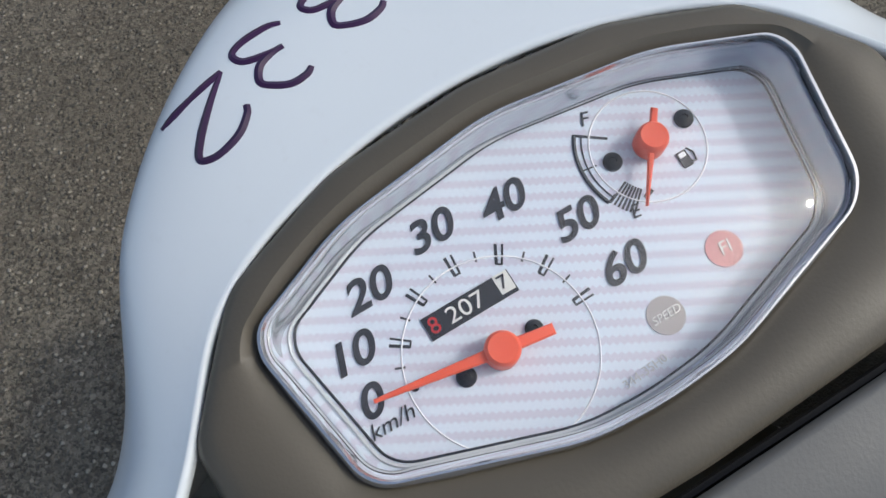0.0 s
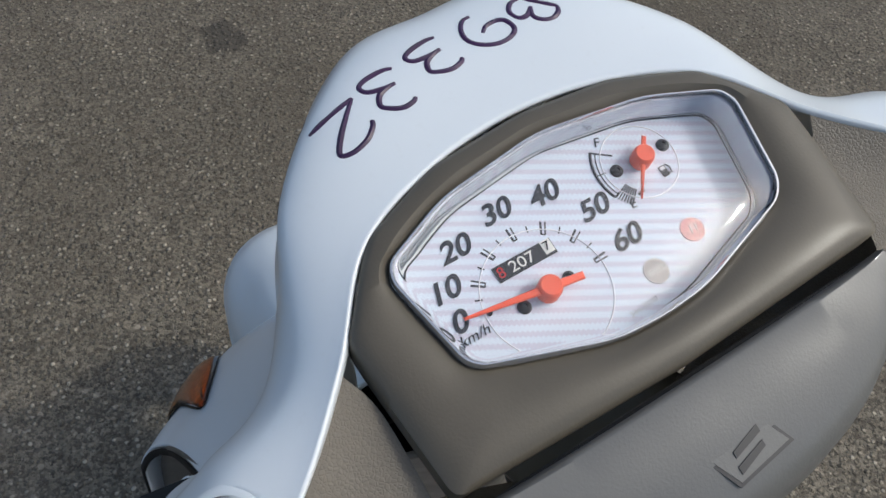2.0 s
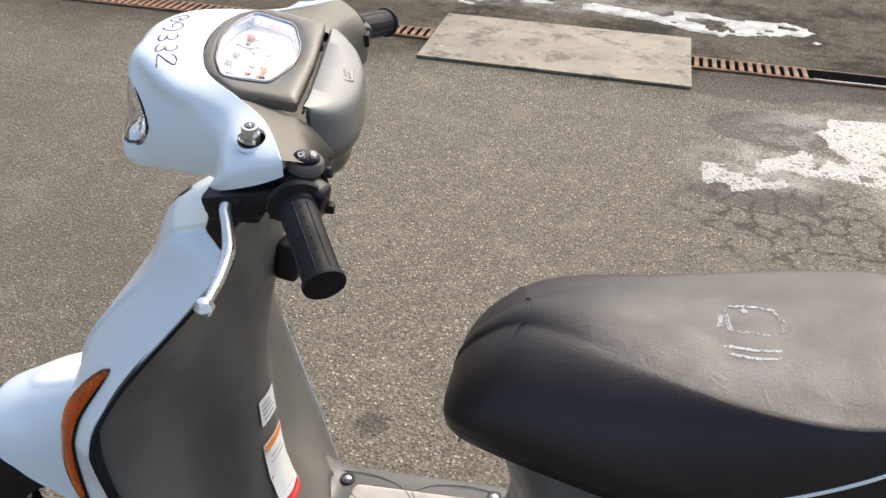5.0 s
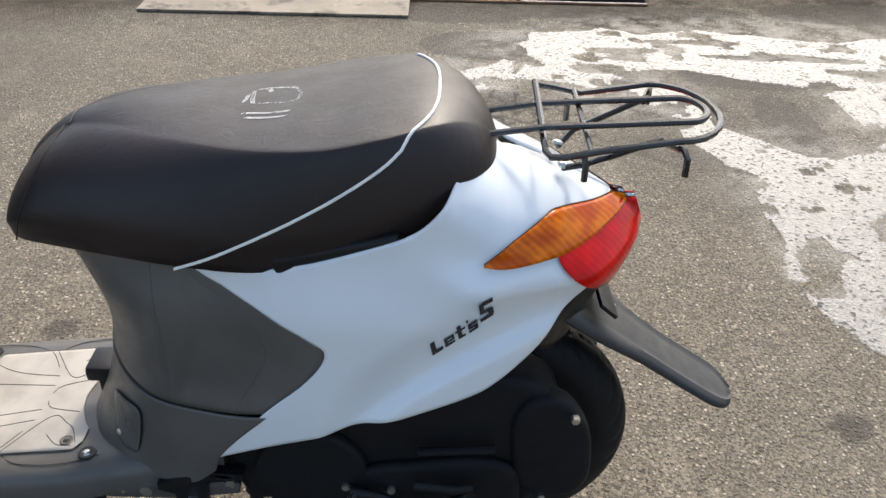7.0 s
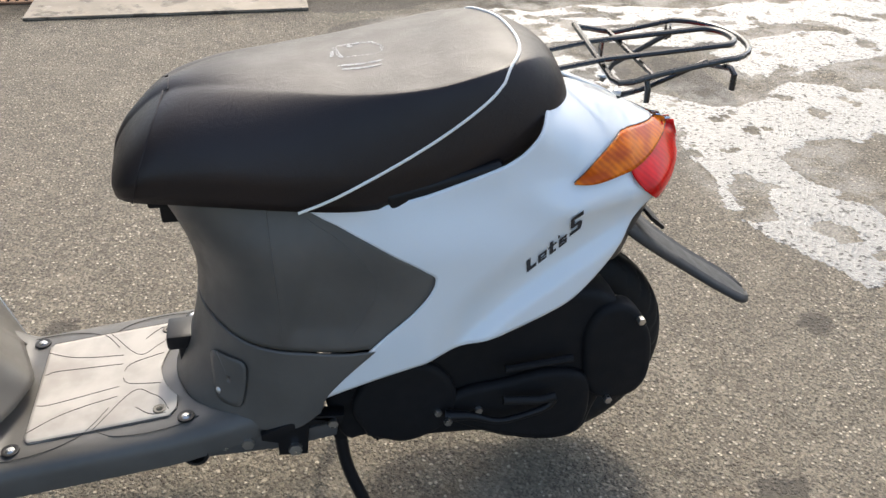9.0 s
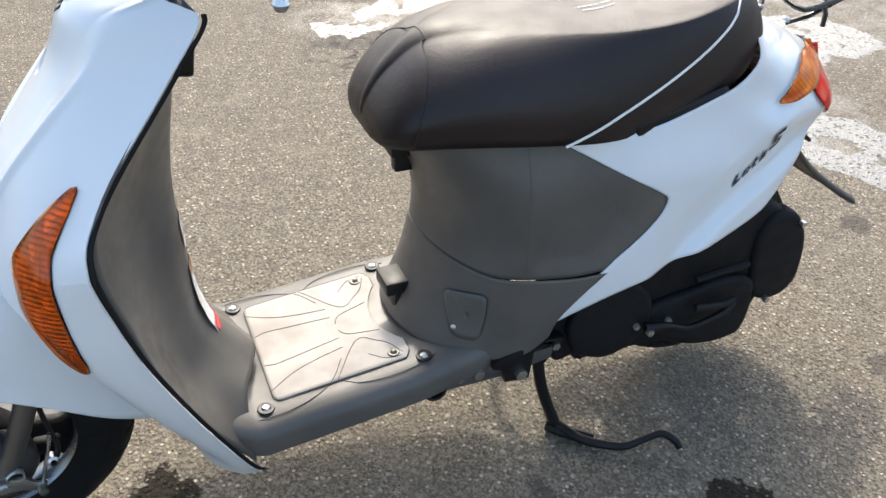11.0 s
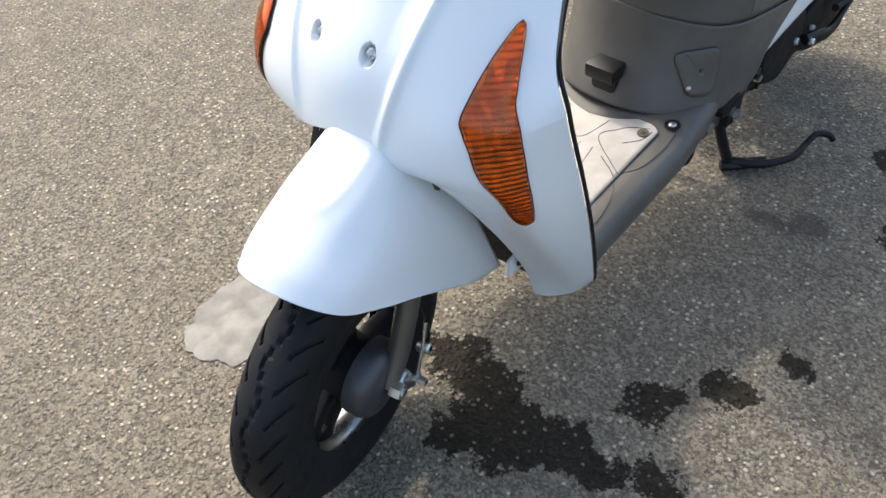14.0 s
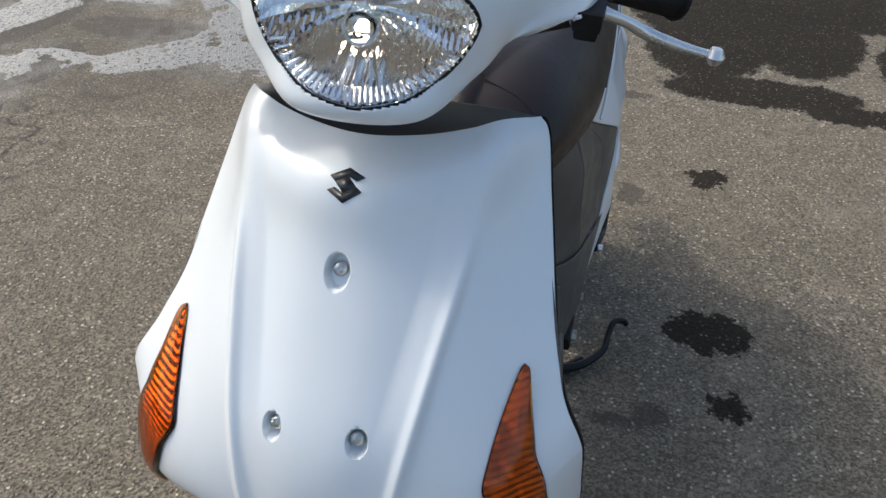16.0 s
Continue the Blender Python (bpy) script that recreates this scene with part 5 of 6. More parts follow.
for o_ in (-.0052, .0052):
    cap = SWM @ pose(o_, 0, .003, 0, o_ * 1800, 0)
    headpart("switch_cap", moved(box(.0085, .011, .006, .002, 2), cap), plain("switch_grey", (.05, .05, .052), .3))
    headpart("switch_symbol", moved(turn([(.0016, .0034), (.0024, .0036), (.0024, .0030)], 14, "z"), cap), PAPER)
headpart("horn_button", moved(turn([(0, .010), (.0045, .0095), (.0055, .008), (.0055, 0)], 20, "z"), onto((-.132, -.142, .907), (.8, -.1, .2))), BLACK)
headpart("pass_button", moved(box(.008, .010, .009, .002), pose(-.124, -.158, .880)), BLACK)
headpart("starter_button", moved(box(.012, .016, .016, .003), Matrix.Translation((-.127, .160, .905))), BLACK)

# marker writing on the cowl, read from the front
GLYPH = {
    "B": [[(.02, .72), (.26, .41), (.50, .03)], [(.57, 0), (.80, .03), (1, .28), (.94, .56), (.74, .60), (.52, .41)], [(.52, .41), (.65, .69), (.54, .91), (.32, 1), (.11, .91), (0, .72)]],
    "9": [[(.59, 0), (.78, .04), (.96, .29), (1, .59), (.83, .84), (.51, 1), (.19, .98), (0, .82), (.03, .55), (.19, .43), (.46, .45), (.62, .59)]],
    "3": [[(0, .85), (.09, .94), (.33, 1), (.59, .93), (.75, .81), (.68, .58), (.49, .46), (.27, .40)], [(.27, .40), (.53, .44), (.88, .41), (1, .24), (.83, .10), (.42, 0), (.19, .02)]],
    "2": [[(0, .61), (.05, .73), (.25, .91), (.57, 1), (.77, .92), (.64, .67), (.37, .34), (.06, 0)], [(.06, 0), (.56, .10), (1, .20)]],
}
SPOTS = [("B", -.3020, .0345, 4, .0185, .0165), ("9", -.3025, .0120, 0, .0195, .0180), ("3", -.3005, -.0135, 0, .0190, .0175), ("3", -.2955, -.0368, -10, .0180, .0190), ("2", -.2890, -.0588, 0, .0215, .0205)]
for ch, cx, cy, spin, wide_, tall_ in SPOTS:
    c, s = math.cos(radians(spin)), math.sin(radians(spin))
    for stroke in GLYPH[ch]:
        pts = []
        for u, w in spline(stroke, 40):
            lx, ly = (u - .5) * wide_, (w - .5) * tall_
            gx, gy = lx * c - ly * s, lx * s + ly * c
            pts.append(cowl_top(cx + gy, cy - gx, -.0009))
        headpart("marker_stroke", tube(pts, [.0013, .0015, .0014, .0016, .0012], 8), MARKER)

# ignition lock, labels, hook, seat lock on the body
lock = moved(box(.030, .034, .050, .008, 3), Matrix.Translation((-.212, .028, .690)) @ pose(0, 0, 0, 0, 8, 0))
obj("ignition_lock", lock, BLACK, scooter)


def inner_at(z, y):
    q = INP.reshape(-1, 3)
    i = np.argmin((q[:, 2] - z) ** 2 + (q[:, 1] + abs(y)) ** 2)
    return float(q[i][0])


def label_patch(name, z0, z1, y0, y1, mat, lift=.0012, parent=None):
    P = np.array([[(inner_at(z, y) + lift, y, z) for y in np.linspace(y0, y1, 9)] for z in np.linspace(z0, z1, 9)])
    for _ in range(4):
        P[1:-1, :, 0] = (P[:-2, :, 0] + P[2:, :, 0]) / 2
        P[:, 1:-1, 0] = (P[:, :-2, 0] + P[:, 2:, 0]) / 2
    P[:, :, 0] += .0012
    return part(name, sheet(P), mat, parent or scooter)


plate_w = label_patch("vin_label", .448, .490, -.022, .020, PAPER)
for k in range(4):
    label_patch("print_bar", .456 + k * .008, .459 + k * .008, -.017, .012 - k * .003, MUTE, .0020, plate_w)
warn = label_patch("warning_label", .300, .418, -.026, .028, PAPER)
for z0, z1, m_ in ((.404, .416, ORANGE), (.350, .360, ORANGE), (.302, .316, REDINK)):
    label_patch("label_band", z0, z1, -.024, .026, m_, .0022, warn)
for k in range(8):
    if k != 3:
        label_patch("print_bar", .322 + k * .0095, .3245 + k * .0095, -.016, .020 - (k % 3) * .006, MUTE, .0020, warn)
part("bag_hook", box(.040, .052, .024, .006, 2, at=(.046, 0, .306)), BLACK, scooter)
part("bag_hook_base", box(.028, .046, .052, .009, 2, at=(.054, 0, .272)), BLACK, scooter)
part("seat_latch", box(.040, .060, .030, .006, 2, at=(.055, 0, .545)), BLACK, scooter)
part("seat_latch_tab", box(.030, .020, .036, .004, 2, at=(.062, 0, .515)), BLACK, scooter)
rounded = outline([(.092, .340), (.142, .345), (.139, .31), (.128, .268), (.094, .272)], 72, .013)
hatch = [Vector((q.x, -(float(body_y(q.x, q.y)) + .0066), q.y)) for q in rounded]
_mid = sum(rounded, Vector(rounded[0]) * 0) / len(rounded)
_rows = []
for u in (1.0, .8, .6, .4, .2, .02):
    ring = [_mid + (q - _mid) * u for q in rounded]
    _rows.append([(q.x, -(float(body_y(q.x, q.y)) + .0066), q.y) for q in ring + ring[:1]])
hl = obj("inspection_hatch", sheet(np.array(_rows)), GREY, scooter, "small grey inspection hatch")
thick(hl, .0014, 0)
part("hatch_gap", tube(hatch + hatch[:1], .0007, 5, cap=False), BLACK, hl)
screw((.100, -(float(body_y(.100, .285)) + .0055), .285), (0, -1, .1), hl, .005)


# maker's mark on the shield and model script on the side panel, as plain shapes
R0, C0 = on_shield((-.332, 0, .780))
ARC = np.concatenate([[0], np.cumsum(np.linalg.norm(np.diff(SHP[:, 0], axis=0), axis=1))])


def shield_mark(q, lift=.0008):
    """A flat mark laid on the shield: across and up from the emblem's middle."""
    bm = bmesh.new()
    vs = []
    for u, w in q:
        r = float(np.interp(ARC[R0] - w, ARC, np.arange(len(ARC))))
        c = float(np.interp(abs(u), -SHP[int(r), :, 1], np.arange(SHP.shape[1])))
        p = shield_at(r, c, lift)
        vs.append(bm.verts.new((p[0], u, p[2])))
    bm.faces.new(vs)
    return bm


for q in ([(.015, .0055), (0, .0155), (-.015, .0070), (-.009, .0035), (-.001, .0075), (.009, .0010)], [(-.015, -.0055), (0, -.0155), (.015, -.0070), (.009, -.0035), (.001, -.0075), (-.009, -.0010)], [(.009, .0010), (-.001, .0075), (-.009, -.0010), (.001, -.0075)]):
    mk = shield_mark(q)
    mk2 = obj("shield_emblem", mk, BADGE, scooter)
    thick(mk2, .0008, 0)


def script_bar(u0, w0, u1, w1):
    """One slanted bar of the model script, laid on the side panel; u runs along the script, w up."""
    q = []
    for u, w in ((u0, w0), (u1, w0), (u1, w1), (u0, w1)):
        u += w * .35
        X, Z = .516 + u * .80 - w * .45, .463 + u * .60 + w * .84
        q.append((X, Z))
    mid = len([o for o in bpy.data.objects if o.name.startswith("script_mark")]) // 2
    for side in (-1, 1):
        b = bmesh.new()
        b.faces.new([b.verts.new((X, side * (float(body_y(X, Z)) + .0030 + mid * .00006), Z)) for X, Z in q])
        obj("script_mark", b, INK, scooter)


# a long letter, two round ones, a short one and a tall numeral, as plain bars
for bar in ((0, 0, .0065, .022), (.005, 0, .016, .006),
            (.019, 0, .0235, .015), (.022, 0, .033, .004), (.022, .011, .033, .015), (.0295, .0075, .033, .013), (.022, .0058, .033, .0088),
            (.038, 0, .0435, .022), (.035, .012, .049, .0155), (.041, 0, .048, .004),
            (.0515, .018, .054, .023),
            (.053, 0, .066, .004), (.053, .0055, .066, .0095), (.053, .011, .066, .015), (.0615, .002, .066, .0075), (.053, .008, .0575, .013),
            (.070, .006, .088, .012), (.082, .009, .089, .021), (.071, .018, .087, .0235), (.071, .020, .077, .036), (.074, .031, .090, .037)):
    script_bar(*bar)

# ---------- ground ----------


def asphalt():
    m = Mat("asphalt", (0.2, 0.19, 0.17), 0.85)
    jit = m.node("ShaderNodeTexNoise", vector=m.coord, scale=120, detail=2)
    jv = m.node("ShaderNodeVectorMath")
    jv.operation = "MULTIPLY_ADD"
    m.t.links.new(jit.outputs["Color"], jv.inputs[0])
    jv.inputs[1].default_value = (0.004, 0.004, 0.004)
    m.t.links.new(m.coord, jv.inputs[2])
    chips, chips2 = m.voronoi(100, "F1", jv.outputs[0]), m.voronoi(250, "F1", jv.outputs[0])
    tone = m.node("ShaderNodeSeparateColor", color=chips.outputs["Color"]).outputs[0]
    tone2 = m.node("ShaderNodeSeparateColor", color=chips2.outputs["Color"]).outputs[1]
    stone = m.mix(m.span(tone, 0.55, 0.97), (0.145, 0.129, 0.103), (0.56, 0.52, 0.44))
    fines = m.mix(m.span(tone2, 0.1, 1.0), (0.088, 0.078, 0.062), (0.250, 0.226, 0.185))
    solid = m.math("MULTIPLY", m.span(chips.outputs["Distance"], 0.22, 0.40, 1, 0), m.span(tone, 0.35, 0.9, 0.15, 1.0))
    c = m.mix(solid, fines, stone)
    large = m.voronoi(46, "F1", jv.outputs[0])
    pale = m.node("ShaderNodeSeparateColor", color=large.outputs["Color"]).outputs[2]
    c = m.mix(m.math("MULTIPLY", m.span(large.outputs["Distance"], 0.18, 0.30, 1, 0), m.span(pale, 0.76, 0.94, 0, 0.6)), c, (0.46, 0.42, 0.355))
    big = m.span(m.noise(1.3, 5), 0.3, 0.72)
    c = m.mix(m.math("MULTIPLY", big, 0.22), c, (0.13, 0.118, 0.098))
    mid = m.span(m.noise(17, 6, 0.65), 0.32, 0.68)
    c = m.mix(m.math("MULTIPLY", mid, 0.36), c, (0.085, 0.073, 0.056))
    pits = m.span(m.noise(95, 3, 0.6), 0.57, 0.68)
    c = m.mix(m.math("MULTIPLY", pits, 0.5), c, (0.055, 0.048, 0.038))
    lightp = m.span(m.noise(5.5, 5, 0.6), 0.52, 0.74)
    c = m.mix(m.math("MULTIPLY", lightp, 0.22), c, (0.36, 0.33, 0.28))
    rust = m.span(m.noise(3.1, 5, 0.65), 0.60, 0.78)
    c = m.mix(m.math("MULTIPLY", rust, 0.3), c, (0.20, 0.145, 0.09))
    spots = m.span(m.noise(7.0, 4, 0.6), 0.64, 0.72)
    c = m.mix(m.math("MULTIPLY", spots, 0.35), c, (0.07, 0.063, 0.055))
    # wet and oily stains, each with its ragged outline
    warp = m.node("ShaderNodeTexNoise", vector=m.coord, scale=26, detail=8, roughness=0.74)
    off = m.node("ShaderNodeVectorMath", )
    off.operation = "MULTIPLY_ADD"
    m.t.links.new(warp.outputs["Color"], off.inputs[0])
    off.inputs[1].default_value = (0.15, 0.15, 0)
    m.t.links.new(m.coord, off.inputs[2])
    sep = m.node("ShaderNodeSeparateXYZ", vector=off.outputs[0])

    def blot(x, y, rx, ry, soft=0.10):
        dx = m.math("DIVIDE", m.math("SUBTRACT", sep.outputs[0], x + 0.075), rx)
        dy = m.math("DIVIDE", m.math("SUBTRACT", sep.outputs[1], y + 0.075), ry)
        return m.span(m.math("ADD", m.math("MULTIPLY", dx, dx), m.math("MULTIPLY", dy, dy)), 1 - soft, 1 + soft, 1, 0)

    def union(items):
        total = None
        for it in items:
            q = blot(*it)
            total = q if total is None else m.math("MAXIMUM", total, q)
        return total

    wet = union([(-.345, -.02, .045, .055), (-.36, -.09, .055, .05), (-.44, -.10, .045, .045), (-.40, -.17, .065, .06), (-.36, -.235, .045, .04), (-.37, -.28, .03, .05), (-.335, -.36, .025, .04), (-.239, -.287, .035, .035), (-.20, -.31, .03, .02), (-.145, -.365, .035, .035), (-.041, -.42, .024, .024),
                 (.495, -.40, .065, .085), (.293, -.438, .035, .035), (1.10, -.38, .05, .05), (1.66, -.52, .10, .30), (2.02, -.36, .30, .21), (2.35, -.38, .32, .30), (2.15, -.68, .36, .20), (2.55, -.82, .34, .34), (1.95, -.98, .20, .09), (1.56, -.78, .06, .14)])
    damp = union([(.70, 2.33, .26, .17), (.62, 2.74, .30, .14), (1.05, 2.80, .34, .09), (1.62, 2.82, .28, .10), (2.35, 2.86, .40, .16), (1.90, 2.23, .34, .05), (1.70, 2.05, .30, .14), (1.67, 1.60, .10, .28), (1.30, 1.75, .20, .10), (.60, 1.78, .22, .10)])
    oil = union([(-.261, .468, .038, .030), (.215, -.255, .018, .055), (.245, -.30, .03, .03), (-1.45, .02, .05, .04), (1.55, -.15, .03, .05), (1.30, .22, .04, .03), (.98, -.2, .05, .04)])
    far = m.span(m.math("ADD", sep.outputs[1], m.math("MULTIPLY", m.noise(0.9, 4), 1.2)), 2.90, 3.70)
    patch = m.span(m.math("ADD", m.math("MULTIPLY", m.noise(2.3, 6, 0.6), 0.6), m.math("MULTIPLY", m.noise(14, 6, 0.7), 0.4)), 0.42, 0.60, 0.35, 0.95)
    c = m.mix(m.math("MULTIPLY", far, patch), c, (0.030, 0.026, 0.021))
    ahead = m.span(sep.outputs[0], -1.0, -0.6, 1, 0)
    c = m.mix(m.math("MULTIPLY", ahead, m.span(m.noise(2.0, 5), 0.3, 0.7, 0.15, 0.55)), c, (0.085, 0.073, 0.056))
    sway = m.node("ShaderNodeVectorMath")
    sway.operation = "MULTIPLY_ADD"
    m.t.links.new(m.node("ShaderNodeTexNoise", vector=m.coord, scale=14, detail=5, roughness=0.65).outputs["Color"], sway.inputs[0])
    sway.inputs[1].default_value = (0.09, 0.09, 0)
    m.t.links.new(m.coord, sway.inputs[2])
    edge = m.voronoi(11, "DISTANCE_TO_EDGE", sway.outputs[0]).outputs[0]
    gaps = m.math("MULTIPLY", m.math("MULTIPLY", m.span(edge, 0.02, 0.11, 1, 0), m.span(m.noise(13, 4), 0.35, 0.55)), blot(.70, 1.62, .36, .28, .6))
    edge2 = m.voronoi(4.5, "DISTANCE_TO_EDGE", sway.outputs[0]).outputs[0]
    gaps = m.math("MAXIMUM", gaps, m.math("MULTIPLY", m.math("MULTIPLY", m.span(edge2, 0.006, 0.024, 1, 0), 0.35), blot(.95, 1.35, .75, .45, .5)))
    film = m.math("MULTIPLY", union([(1.05, 2.30, .45, .32, .5), (1.75, 2.45, .9, .35, .5), (1.62, 1.15, .30, .45, .5), (1.20, 1.85, .28, .22, .5), (1.60, .85, .25, .45, .5), (2.4, 1.7, .6, .7, .5), (.60, 1.98, .24, .20, .5), (-.4, 3.75, 1.0, .2, .5)]),
                  m.span(m.noise(7.5, 7, 0.7), 0.38, 0.60))
    c = m.mix(m.math("MULTIPLY", film, 0.4), c, (0.13, 0.125, 0.115))
    moist = m.math("MULTIPLY", union([(1.40, 1.45, .35, .5, .5), (1.6, 2.0, .5, .35, .5)]), m.span(m.noise(4.0, 5), 0.35, 0.6, 0.4, 1.0))
    c = m.mix(m.math("MULTIPLY", moist, 0.5), c, (0.07, 0.062, 0.05))
    c = m.mix(m.math("MULTIPLY", damp, 0.6), c, (0.06, 0.055, 0.048))
    c = m.mix(m.math("MULTIPLY", gaps, 0.85), c, (0.03, 0.026, 0.022))
    c = m.mix(m.math("MULTIPLY", wet, m.span(solid, 0.3, 0.9, 0.91, 0.66)), c, (0.016, 0.014, 0.012))
    c = m.mix(m.math("MULTIPLY", oil, 0.7), c, (0.045, 0.04, 0.034))
    warm = m.t.nodes.new("ShaderNodeMix")
    warm.data_type, warm.blend_type = "RGBA", "MULTIPLY"
    warm.inputs[0].default_value, warm.inputs[7].default_value = 1.0, (1.06, 1.0, 0.90, 1)
    m.t.links.new(c, warm.inputs[6])
    m.put("Base Color", warm.outputs[2])
    m.put("Roughness", m.math("SUBTRACT", m.math("SUBTRACT", 0.88, m.math("MULTIPLY", wet, 0.25)), m.math("MULTIPLY", film, 0.34)))
    m.put("Specular IOR Level", m.math("SUBTRACT", m.math("ADD", 0.5, m.math("MULTIPLY", film, 0.25)), m.math("ADD", m.math("MULTIPLY", far, 0.42), m.math("MULTIPLY", wet, 0.46))))
    h = m.math("ADD", m.math("MULTIPLY", m.span(chips.outputs["Distance"], 0.15, 0.5, 1, 0), 0.7), m.math("MULTIPLY", m.span(chips2.outputs["Distance"], 0.1, 0.5, 1, 0), 0.3))
    h = m.math("SUBTRACT", h, m.math("MULTIPLY", pits, 0.6))
    m.bump(h, 1.0, 0.0042)
    return m.m


def ground_sheet():
    bm = bmesh.new()
    bmesh.ops.create_grid(bm, x_segments=8, y_segments=8, size=300)
    return bm


ground = tagged(obj("ground", ground_sheet(), asphalt(), smooth=False), "worn grey asphalt with pale stone chips and wet stains", "ground", kind="structure")


# --- steel plate over the drain ---
def plate_mat():
    m = Mat("rusty_steel_plate", (.3, .26, .2), .7, metal=.2)
    c = m.mix(m.span(m.noise(5, 5), .3, .7), (.185, .155, .115), (.26, .22, .17))
    c = m.mix(m.math("MULTIPLY", m.span(m.noise(11, 4, .6), .58, .68), .6), c, (.10, .08, .06))
    blots = m.math("MULTIPLY", m.span(m.noise(6.5, 5, .6), .52, .62), m.span(m.noise(30, 4), .3, .6))
    c = m.mix(m.math("MULTIPLY", blots, .75), c, (.055, .043, .032))
    c = m.mix(m.math("MULTIPLY", m.span(m.noise(23, 4, .6), .62, .70), .5), c, (.34, .31, .27))
    m.put("Base Color", c)
    m.bump(m.noise(160, 3), .3, .001)
    return m.m


pl = obj("steel_plate", slab([(-.765, 2.66), (.390, 2.655), (.388, 3.305), (-.778, 3.300)], .010, .002, "z", 1), plate_mat())
pl.data.transform(pose(0, 0, .003))
tagged(pl, "weathered rusty steel plate lying over the drain", "steel plate")

# --- drain channel with grating ---
RUST = plain("rusty_iron", (.20, .105, .055), .8, vary=.4, grain=.4, size=200)
# shade of the drain's depth as plain black; no recess is cut
PIT_SHADE = Mat("drain_shade", (.006, .006, .006), 1.0, spec=0.0).m
DARKIRON = plain("dark_iron", (.03, .028, .026), .6, vary=.3)
drain = tagged(new("drain_channel"), "long drain channel with rusty slotted iron grating", "drain", kind="structure")
y0, y1 = 2.915, 3.045
# flat black strip at ground level paints the dark between the bars
part("channel_floor", box(5.7, .13, .004, 0, at=(-1.38, 2.98, .0030)), PIT_SHADE, drain)
for y in (y0, y1):
    part("channel_edge", box(5.7, .012, .010, .002, 1, at=(-1.38, y, .006)), RUST, drain)
_bar = box(.020, .118, .008, .002, 1, at=(0, 0, 0))
_me = bpy.data.meshes.new("grate_bar")
_bar.to_mesh(_me), _bar.free()
_me.materials.append(RUST)
for x in np.arange(-4.2, .885, .0375):
    if -.76 < x < .375:
        continue
    g = new("grate_bar", _me)
    g.parent, g.location = drain, (float(x), 2.98, .0085)
# black sheet laid on top paints the open slot's inner shade
part("channel_cover", box(.57, .100, .003, .001, 1, at=(1.178, 2.985, .0068)), PIT_SHADE, drain, "flat black sheet standing in for the shade of the open drain slot")
for y, q in ((2.925, ALLOY), (3.040, DARKIRON)):
    part("slot_edge", box(.575, .006, .009, .002, 1, at=(1.178, y, .0065)), q, drain)


# --- melting snow and ice ---
def film_mat():
    """Meltwater standing between the stones: dark itself, bright where it throws back the low sky and sun."""
    m = Mat("wet_film", (.08, .075, .066), .42, spec=.95, coat=.75)
    chips, fine = m.voronoi(125), m.voronoi(330)
    tone = m.node("ShaderNodeSeparateColor", color=chips.outputs["Color"]).outputs[0]
    m.put("Base Color", m.mix(m.span(tone, 0.3, 0.95), (.040, .036, .031), (.10, .094, .082)))
    m.put("Coat Roughness", .40), m.put("Coat IOR", 1.6)
    dry = m.math("MULTIPLY", m.span(tone, .06, .16), m.span(m.noise(26, 5, .7), .22, .32))
    m.put("Coat Weight", m.math("MULTIPLY", dry, .80)), m.put("Specular IOR Level", m.span(dry, 0, 1, .35, 1.0))
    m.put("Roughness", m.span(m.noise(60, 4, .65), .35, .65, .36, .52))
    h = m.math("ADD", m.math("MULTIPLY", chips.outputs["Distance"], .8), m.math("ADD", m.math("MULTIPLY", fine.outputs["Distance"], .4), m.math("MULTIPLY", m.noise(48, 4, .65), .5)))
    n = m.bump(h, 1.0, .0035)
    m.put("Coat Normal", n)
    return m.m


def crust_mat():
    m = Mat("old_snow", (.6, .6, .6), .6)
    c = m.mix(m.span(m.noise(9, 5), .35, .7), (.24, .235, .22), (.46, .46, .45))
    c = m.mix(m.span(m.noise(75, 4, .6), .55, .70), c, (.20, .19, .17))
    m.put("Base Color", c)
    m.bump(m.math("ADD", m.noise(130, 4), m.math("MULTIPLY", m.noise(40, 3), .6)), .55, .004)
    return m.m


FILM, CRUST = film_mat(), crust_mat()


def inside(x, y, poly):
    hit = False
    for (ax, ay), (bx, by) in zip(poly, poly[1:] + poly[:1]):
        if (ay > y) != (by > y) and x < (bx - ax) * (y - ay) / (by - ay) + ax:
            hit = not hit
    return hit


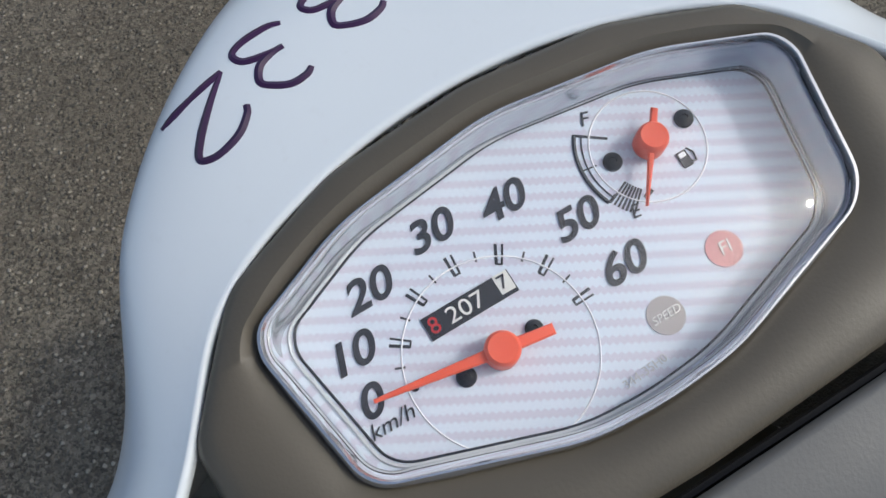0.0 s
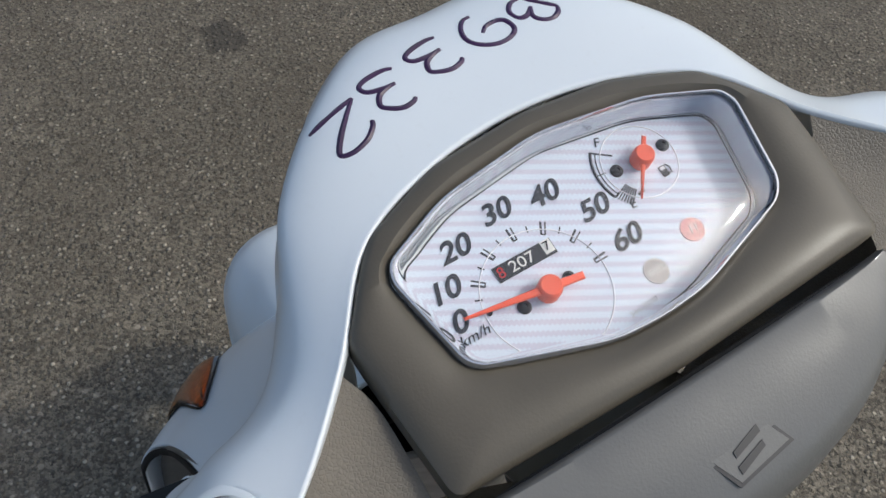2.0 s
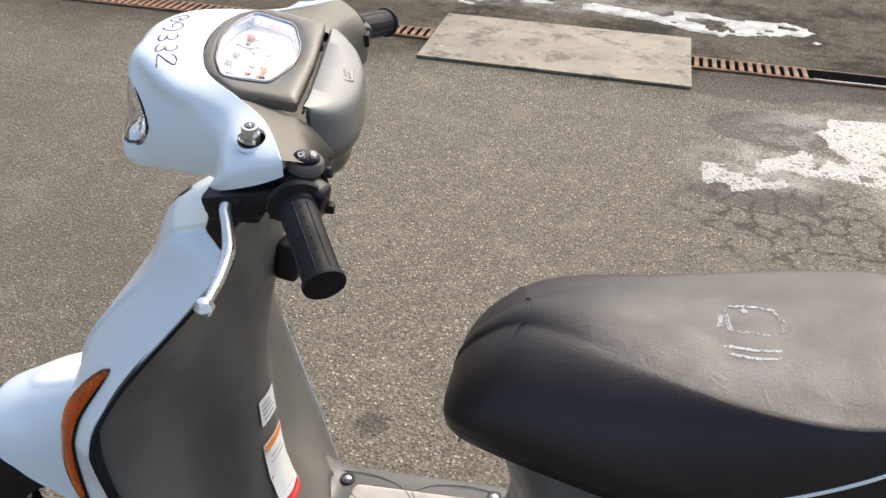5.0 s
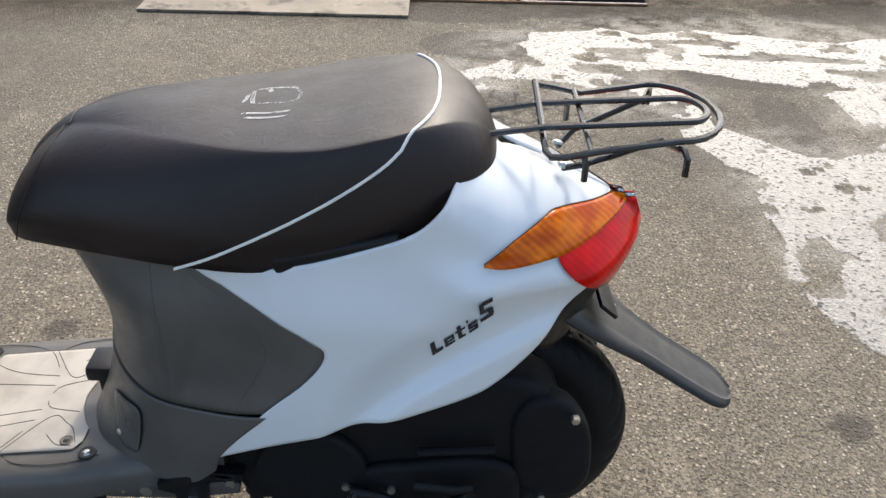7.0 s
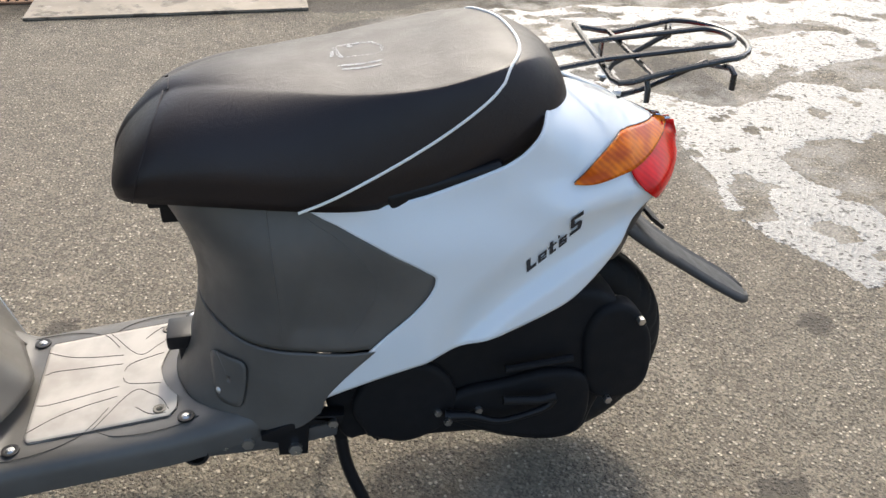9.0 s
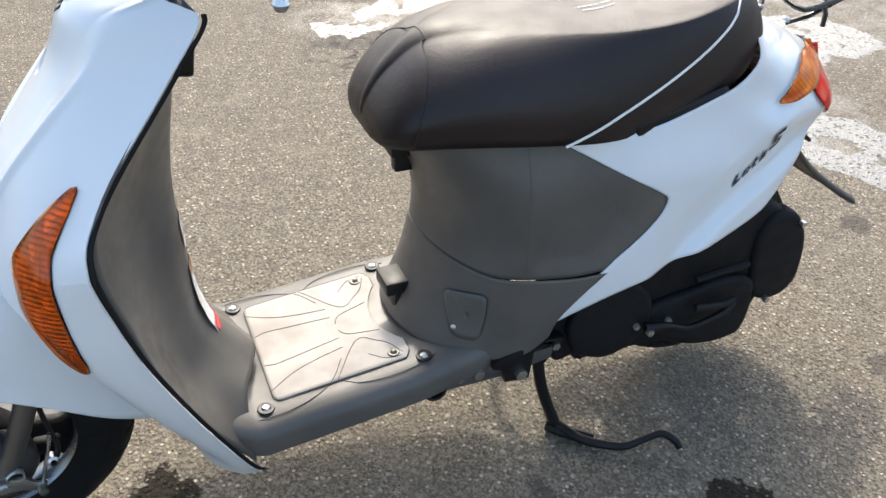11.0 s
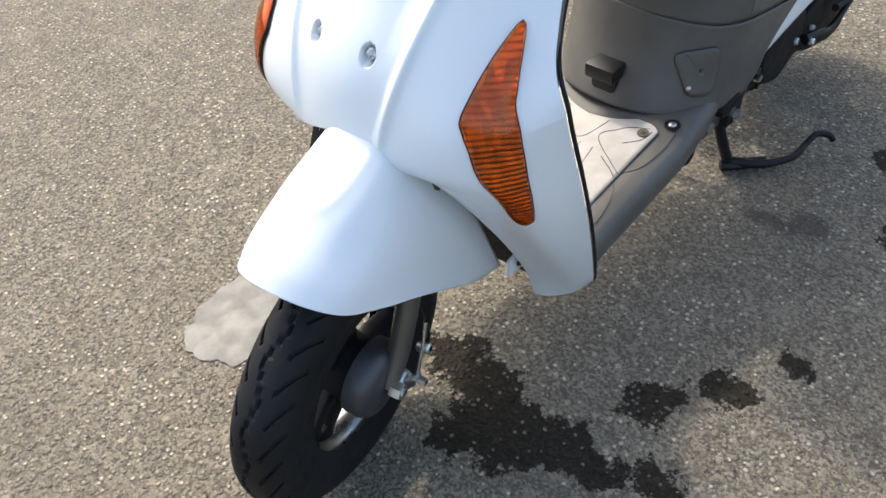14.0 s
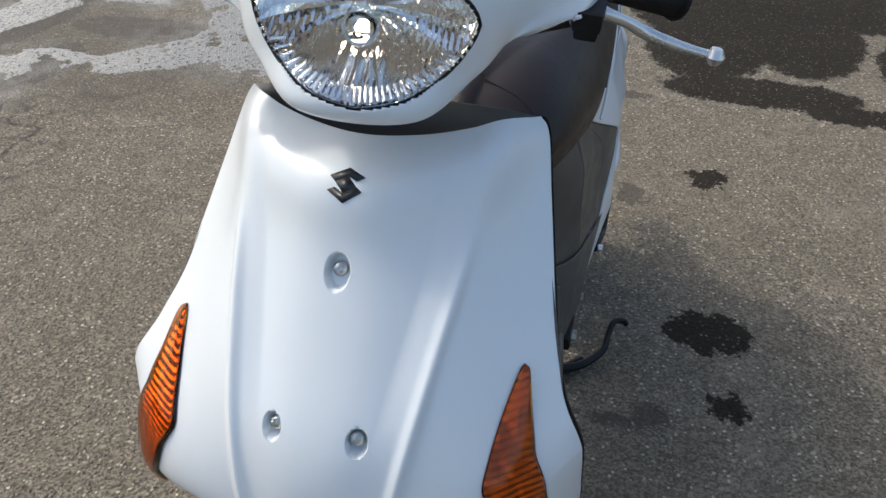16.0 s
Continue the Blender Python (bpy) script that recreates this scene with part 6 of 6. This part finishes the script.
def melt(name, polys, step, label, mat, category, bite=.12, lift=.018, thresh=.0, streaks=(), level=False):
    """A thin layer with a ragged, melted outline; level: as flat as water."""
    bm = bmesh.new()
    xs, ys = [p[0] for q in polys for p in q], [p[1] for q in polys for p in q]
    X, Y = np.arange(min(xs) - .15, max(xs) + .15, step), np.arange(min(ys) - .15, max(ys) + .15, step)
    val = {}
    for i, x in enumerate(X):
        for j, y in enumerate(Y):
            n1 = noise.fractal(Vector((x * 3.1, y * 3.1, 0)), 1.0, 2.0, 5)
            n2 = noise.fractal(Vector((x * 3.1, y * 3.1, 7)), 1.0, 2.0, 5)
            n3 = noise.fractal(Vector((x * 6.5, y * 6.5, 3)), 1.0, 2.0, 6)
            xx, yy = x + n1 * bite, y + n2 * bite
            gone = any(((xx - a) / rx) ** 2 + ((yy - c) / ry) ** 2 < 1 for a, c, rx, ry in streaks)
            if not gone and any(inside(xx, yy, q) for q in polys) and n3 > thresh - .45:
                val[i, j] = lift * (.35 + .65 * smooth01((n3 - thresh + .45) * 1.4)) + .004 * noise.noise(Vector((x * 40, y * 40, 1)))
    vs = {}

    def v(i, j):
        if (i, j) not in vs:
            edge = any((i + a, j + b) not in val for a in (-1, 0, 1) for b in (-1, 0, 1))
            vs[i, j] = bm.verts.new((X[i], Y[j], .0008 if edge else .0022 if level else max(.003, val.get((i, j), .002))))
        return vs[i, j]

    for i, j in val:
        if (i + 1, j) in val and (i, j + 1) in val and (i + 1, j + 1) in val:
            bm.faces.new((v(i, j), v(i + 1, j), v(i + 1, j + 1), v(i, j + 1)))
    return tagged(obj(name, bm, mat, sharp=80), label, category, kind="stuff")


UPPER = [(.91, 2.51), (1.18, 2.59), (1.38, 2.52), (1.6, 2.59), (1.75, 2.51), (1.99, 2.49), (2.6, 2.52), (3.3, 2.75), (3.3, 1.9), (2.5, 1.75), (1.97, 1.57), (1.91, 1.61), (1.88, 1.73), (1.89, 1.86), (1.85, 1.97), (1.72, 1.99), (1.54, 2.05), (1.41, 2.07), (1.29, 2.08), (1.0, 2.05), (.81, 2.26)]
ARM = [(.93, 2.38), (1.16, 2.04), (1.30, 1.95), (1.39, 1.85), (1.44, 1.72), (1.45, 1.57), (1.54, 1.46), (1.65, 1.38), (1.76, 1.36), (1.87, 1.40), (2.0, 1.55), (2.3, 1.45), (2.4, 1.1), (2.02, .99), (1.89, 1.07), (1.8, 1.08), (1.69, 1.02), (1.65, .96), (1.67, .84), (1.74, .67), (1.72, .4), (1.5, .3), (1.39, .56),
       (1.36, .73), (1.39, .85), (1.41, .95), (1.40, 1.07), (1.42, 1.22), (1.37, 1.29), (1.36, 1.39), (1.31, 1.47), (1.30, 1.61), (1.23, 1.75), (1.13, 1.82), (1.04, 1.89), (.94, 1.95), (.78, 1.97)]
LEFT = [(.41, 1.98), (.58, 2.02), (.70, 2.12), (.80, 2.22), (.80, 1.97), (.69, 1.85), (.58, 1.77), (.44, 1.76)]
melt("wet_film", [UPPER, ARM, LEFT], .011, "bright film of meltwater on the asphalt", FILM, "meltwater", bite=.045, thresh=.06, level=True,
     streaks=[(1.87, 2.25, .32, .035), (1.10, 2.10, .10, .05), (1.22, 1.96, .08, .04), (1.25, 2.30, .16, .03), (2.3, 2.1, .3, .05), (1.55, 2.42, .16, .025)])
melt("snow_ridge", [[(-1.35, 3.74), (-1.0, 3.62), (-.69, 3.57), (-.2, 3.68), (.25, 3.50), (.62, 3.42), (1.0, 3.52), (.95, 3.68), (.53, 3.74), (-.14, 3.80), (-.62, 3.74), (-1.0, 3.86)]],
     .014, "low ridge of dirty snow beyond the drain", CRUST, "snow", bite=.09, lift=.008, thresh=.26)


# --- shallow puddle by the front wheel ---
def puddle(cx, cy, rx, ry, seed):
    bm = bmesh.new()
    vs = []
    for a in np.linspace(0, math.tau, 90, endpoint=False):
        k = 1 + .28 * noise.fractal(Vector((math.cos(a) * 1.6 + seed, math.sin(a) * 1.6, seed)), 1.0, 2.0, 4)
        vs.append(bm.verts.new((cx + rx * k * math.cos(a), cy + ry * k * math.sin(a), .0022)))
    bm.faces.new(vs)
    return bm


WATER = Mat("thin_water", (.16, .15, .135), .5, spec=.3)
WATER.put("Roughness", WATER.span(WATER.noise(30, 4), .35, .65, .42, .55))
WATER.put("Base Color", WATER.mix(WATER.noise(110, 4), (.085, .079, .070), (.15, .14, .125)))
WATER.bump(WATER.noise(140, 3), .12, .001)
tagged(obj("puddle", puddle(-.49, .315, .125, .085, 2.0), WATER.m, smooth=False), "shallow meltwater puddle beside the front wheel", "puddle", kind="stuff")
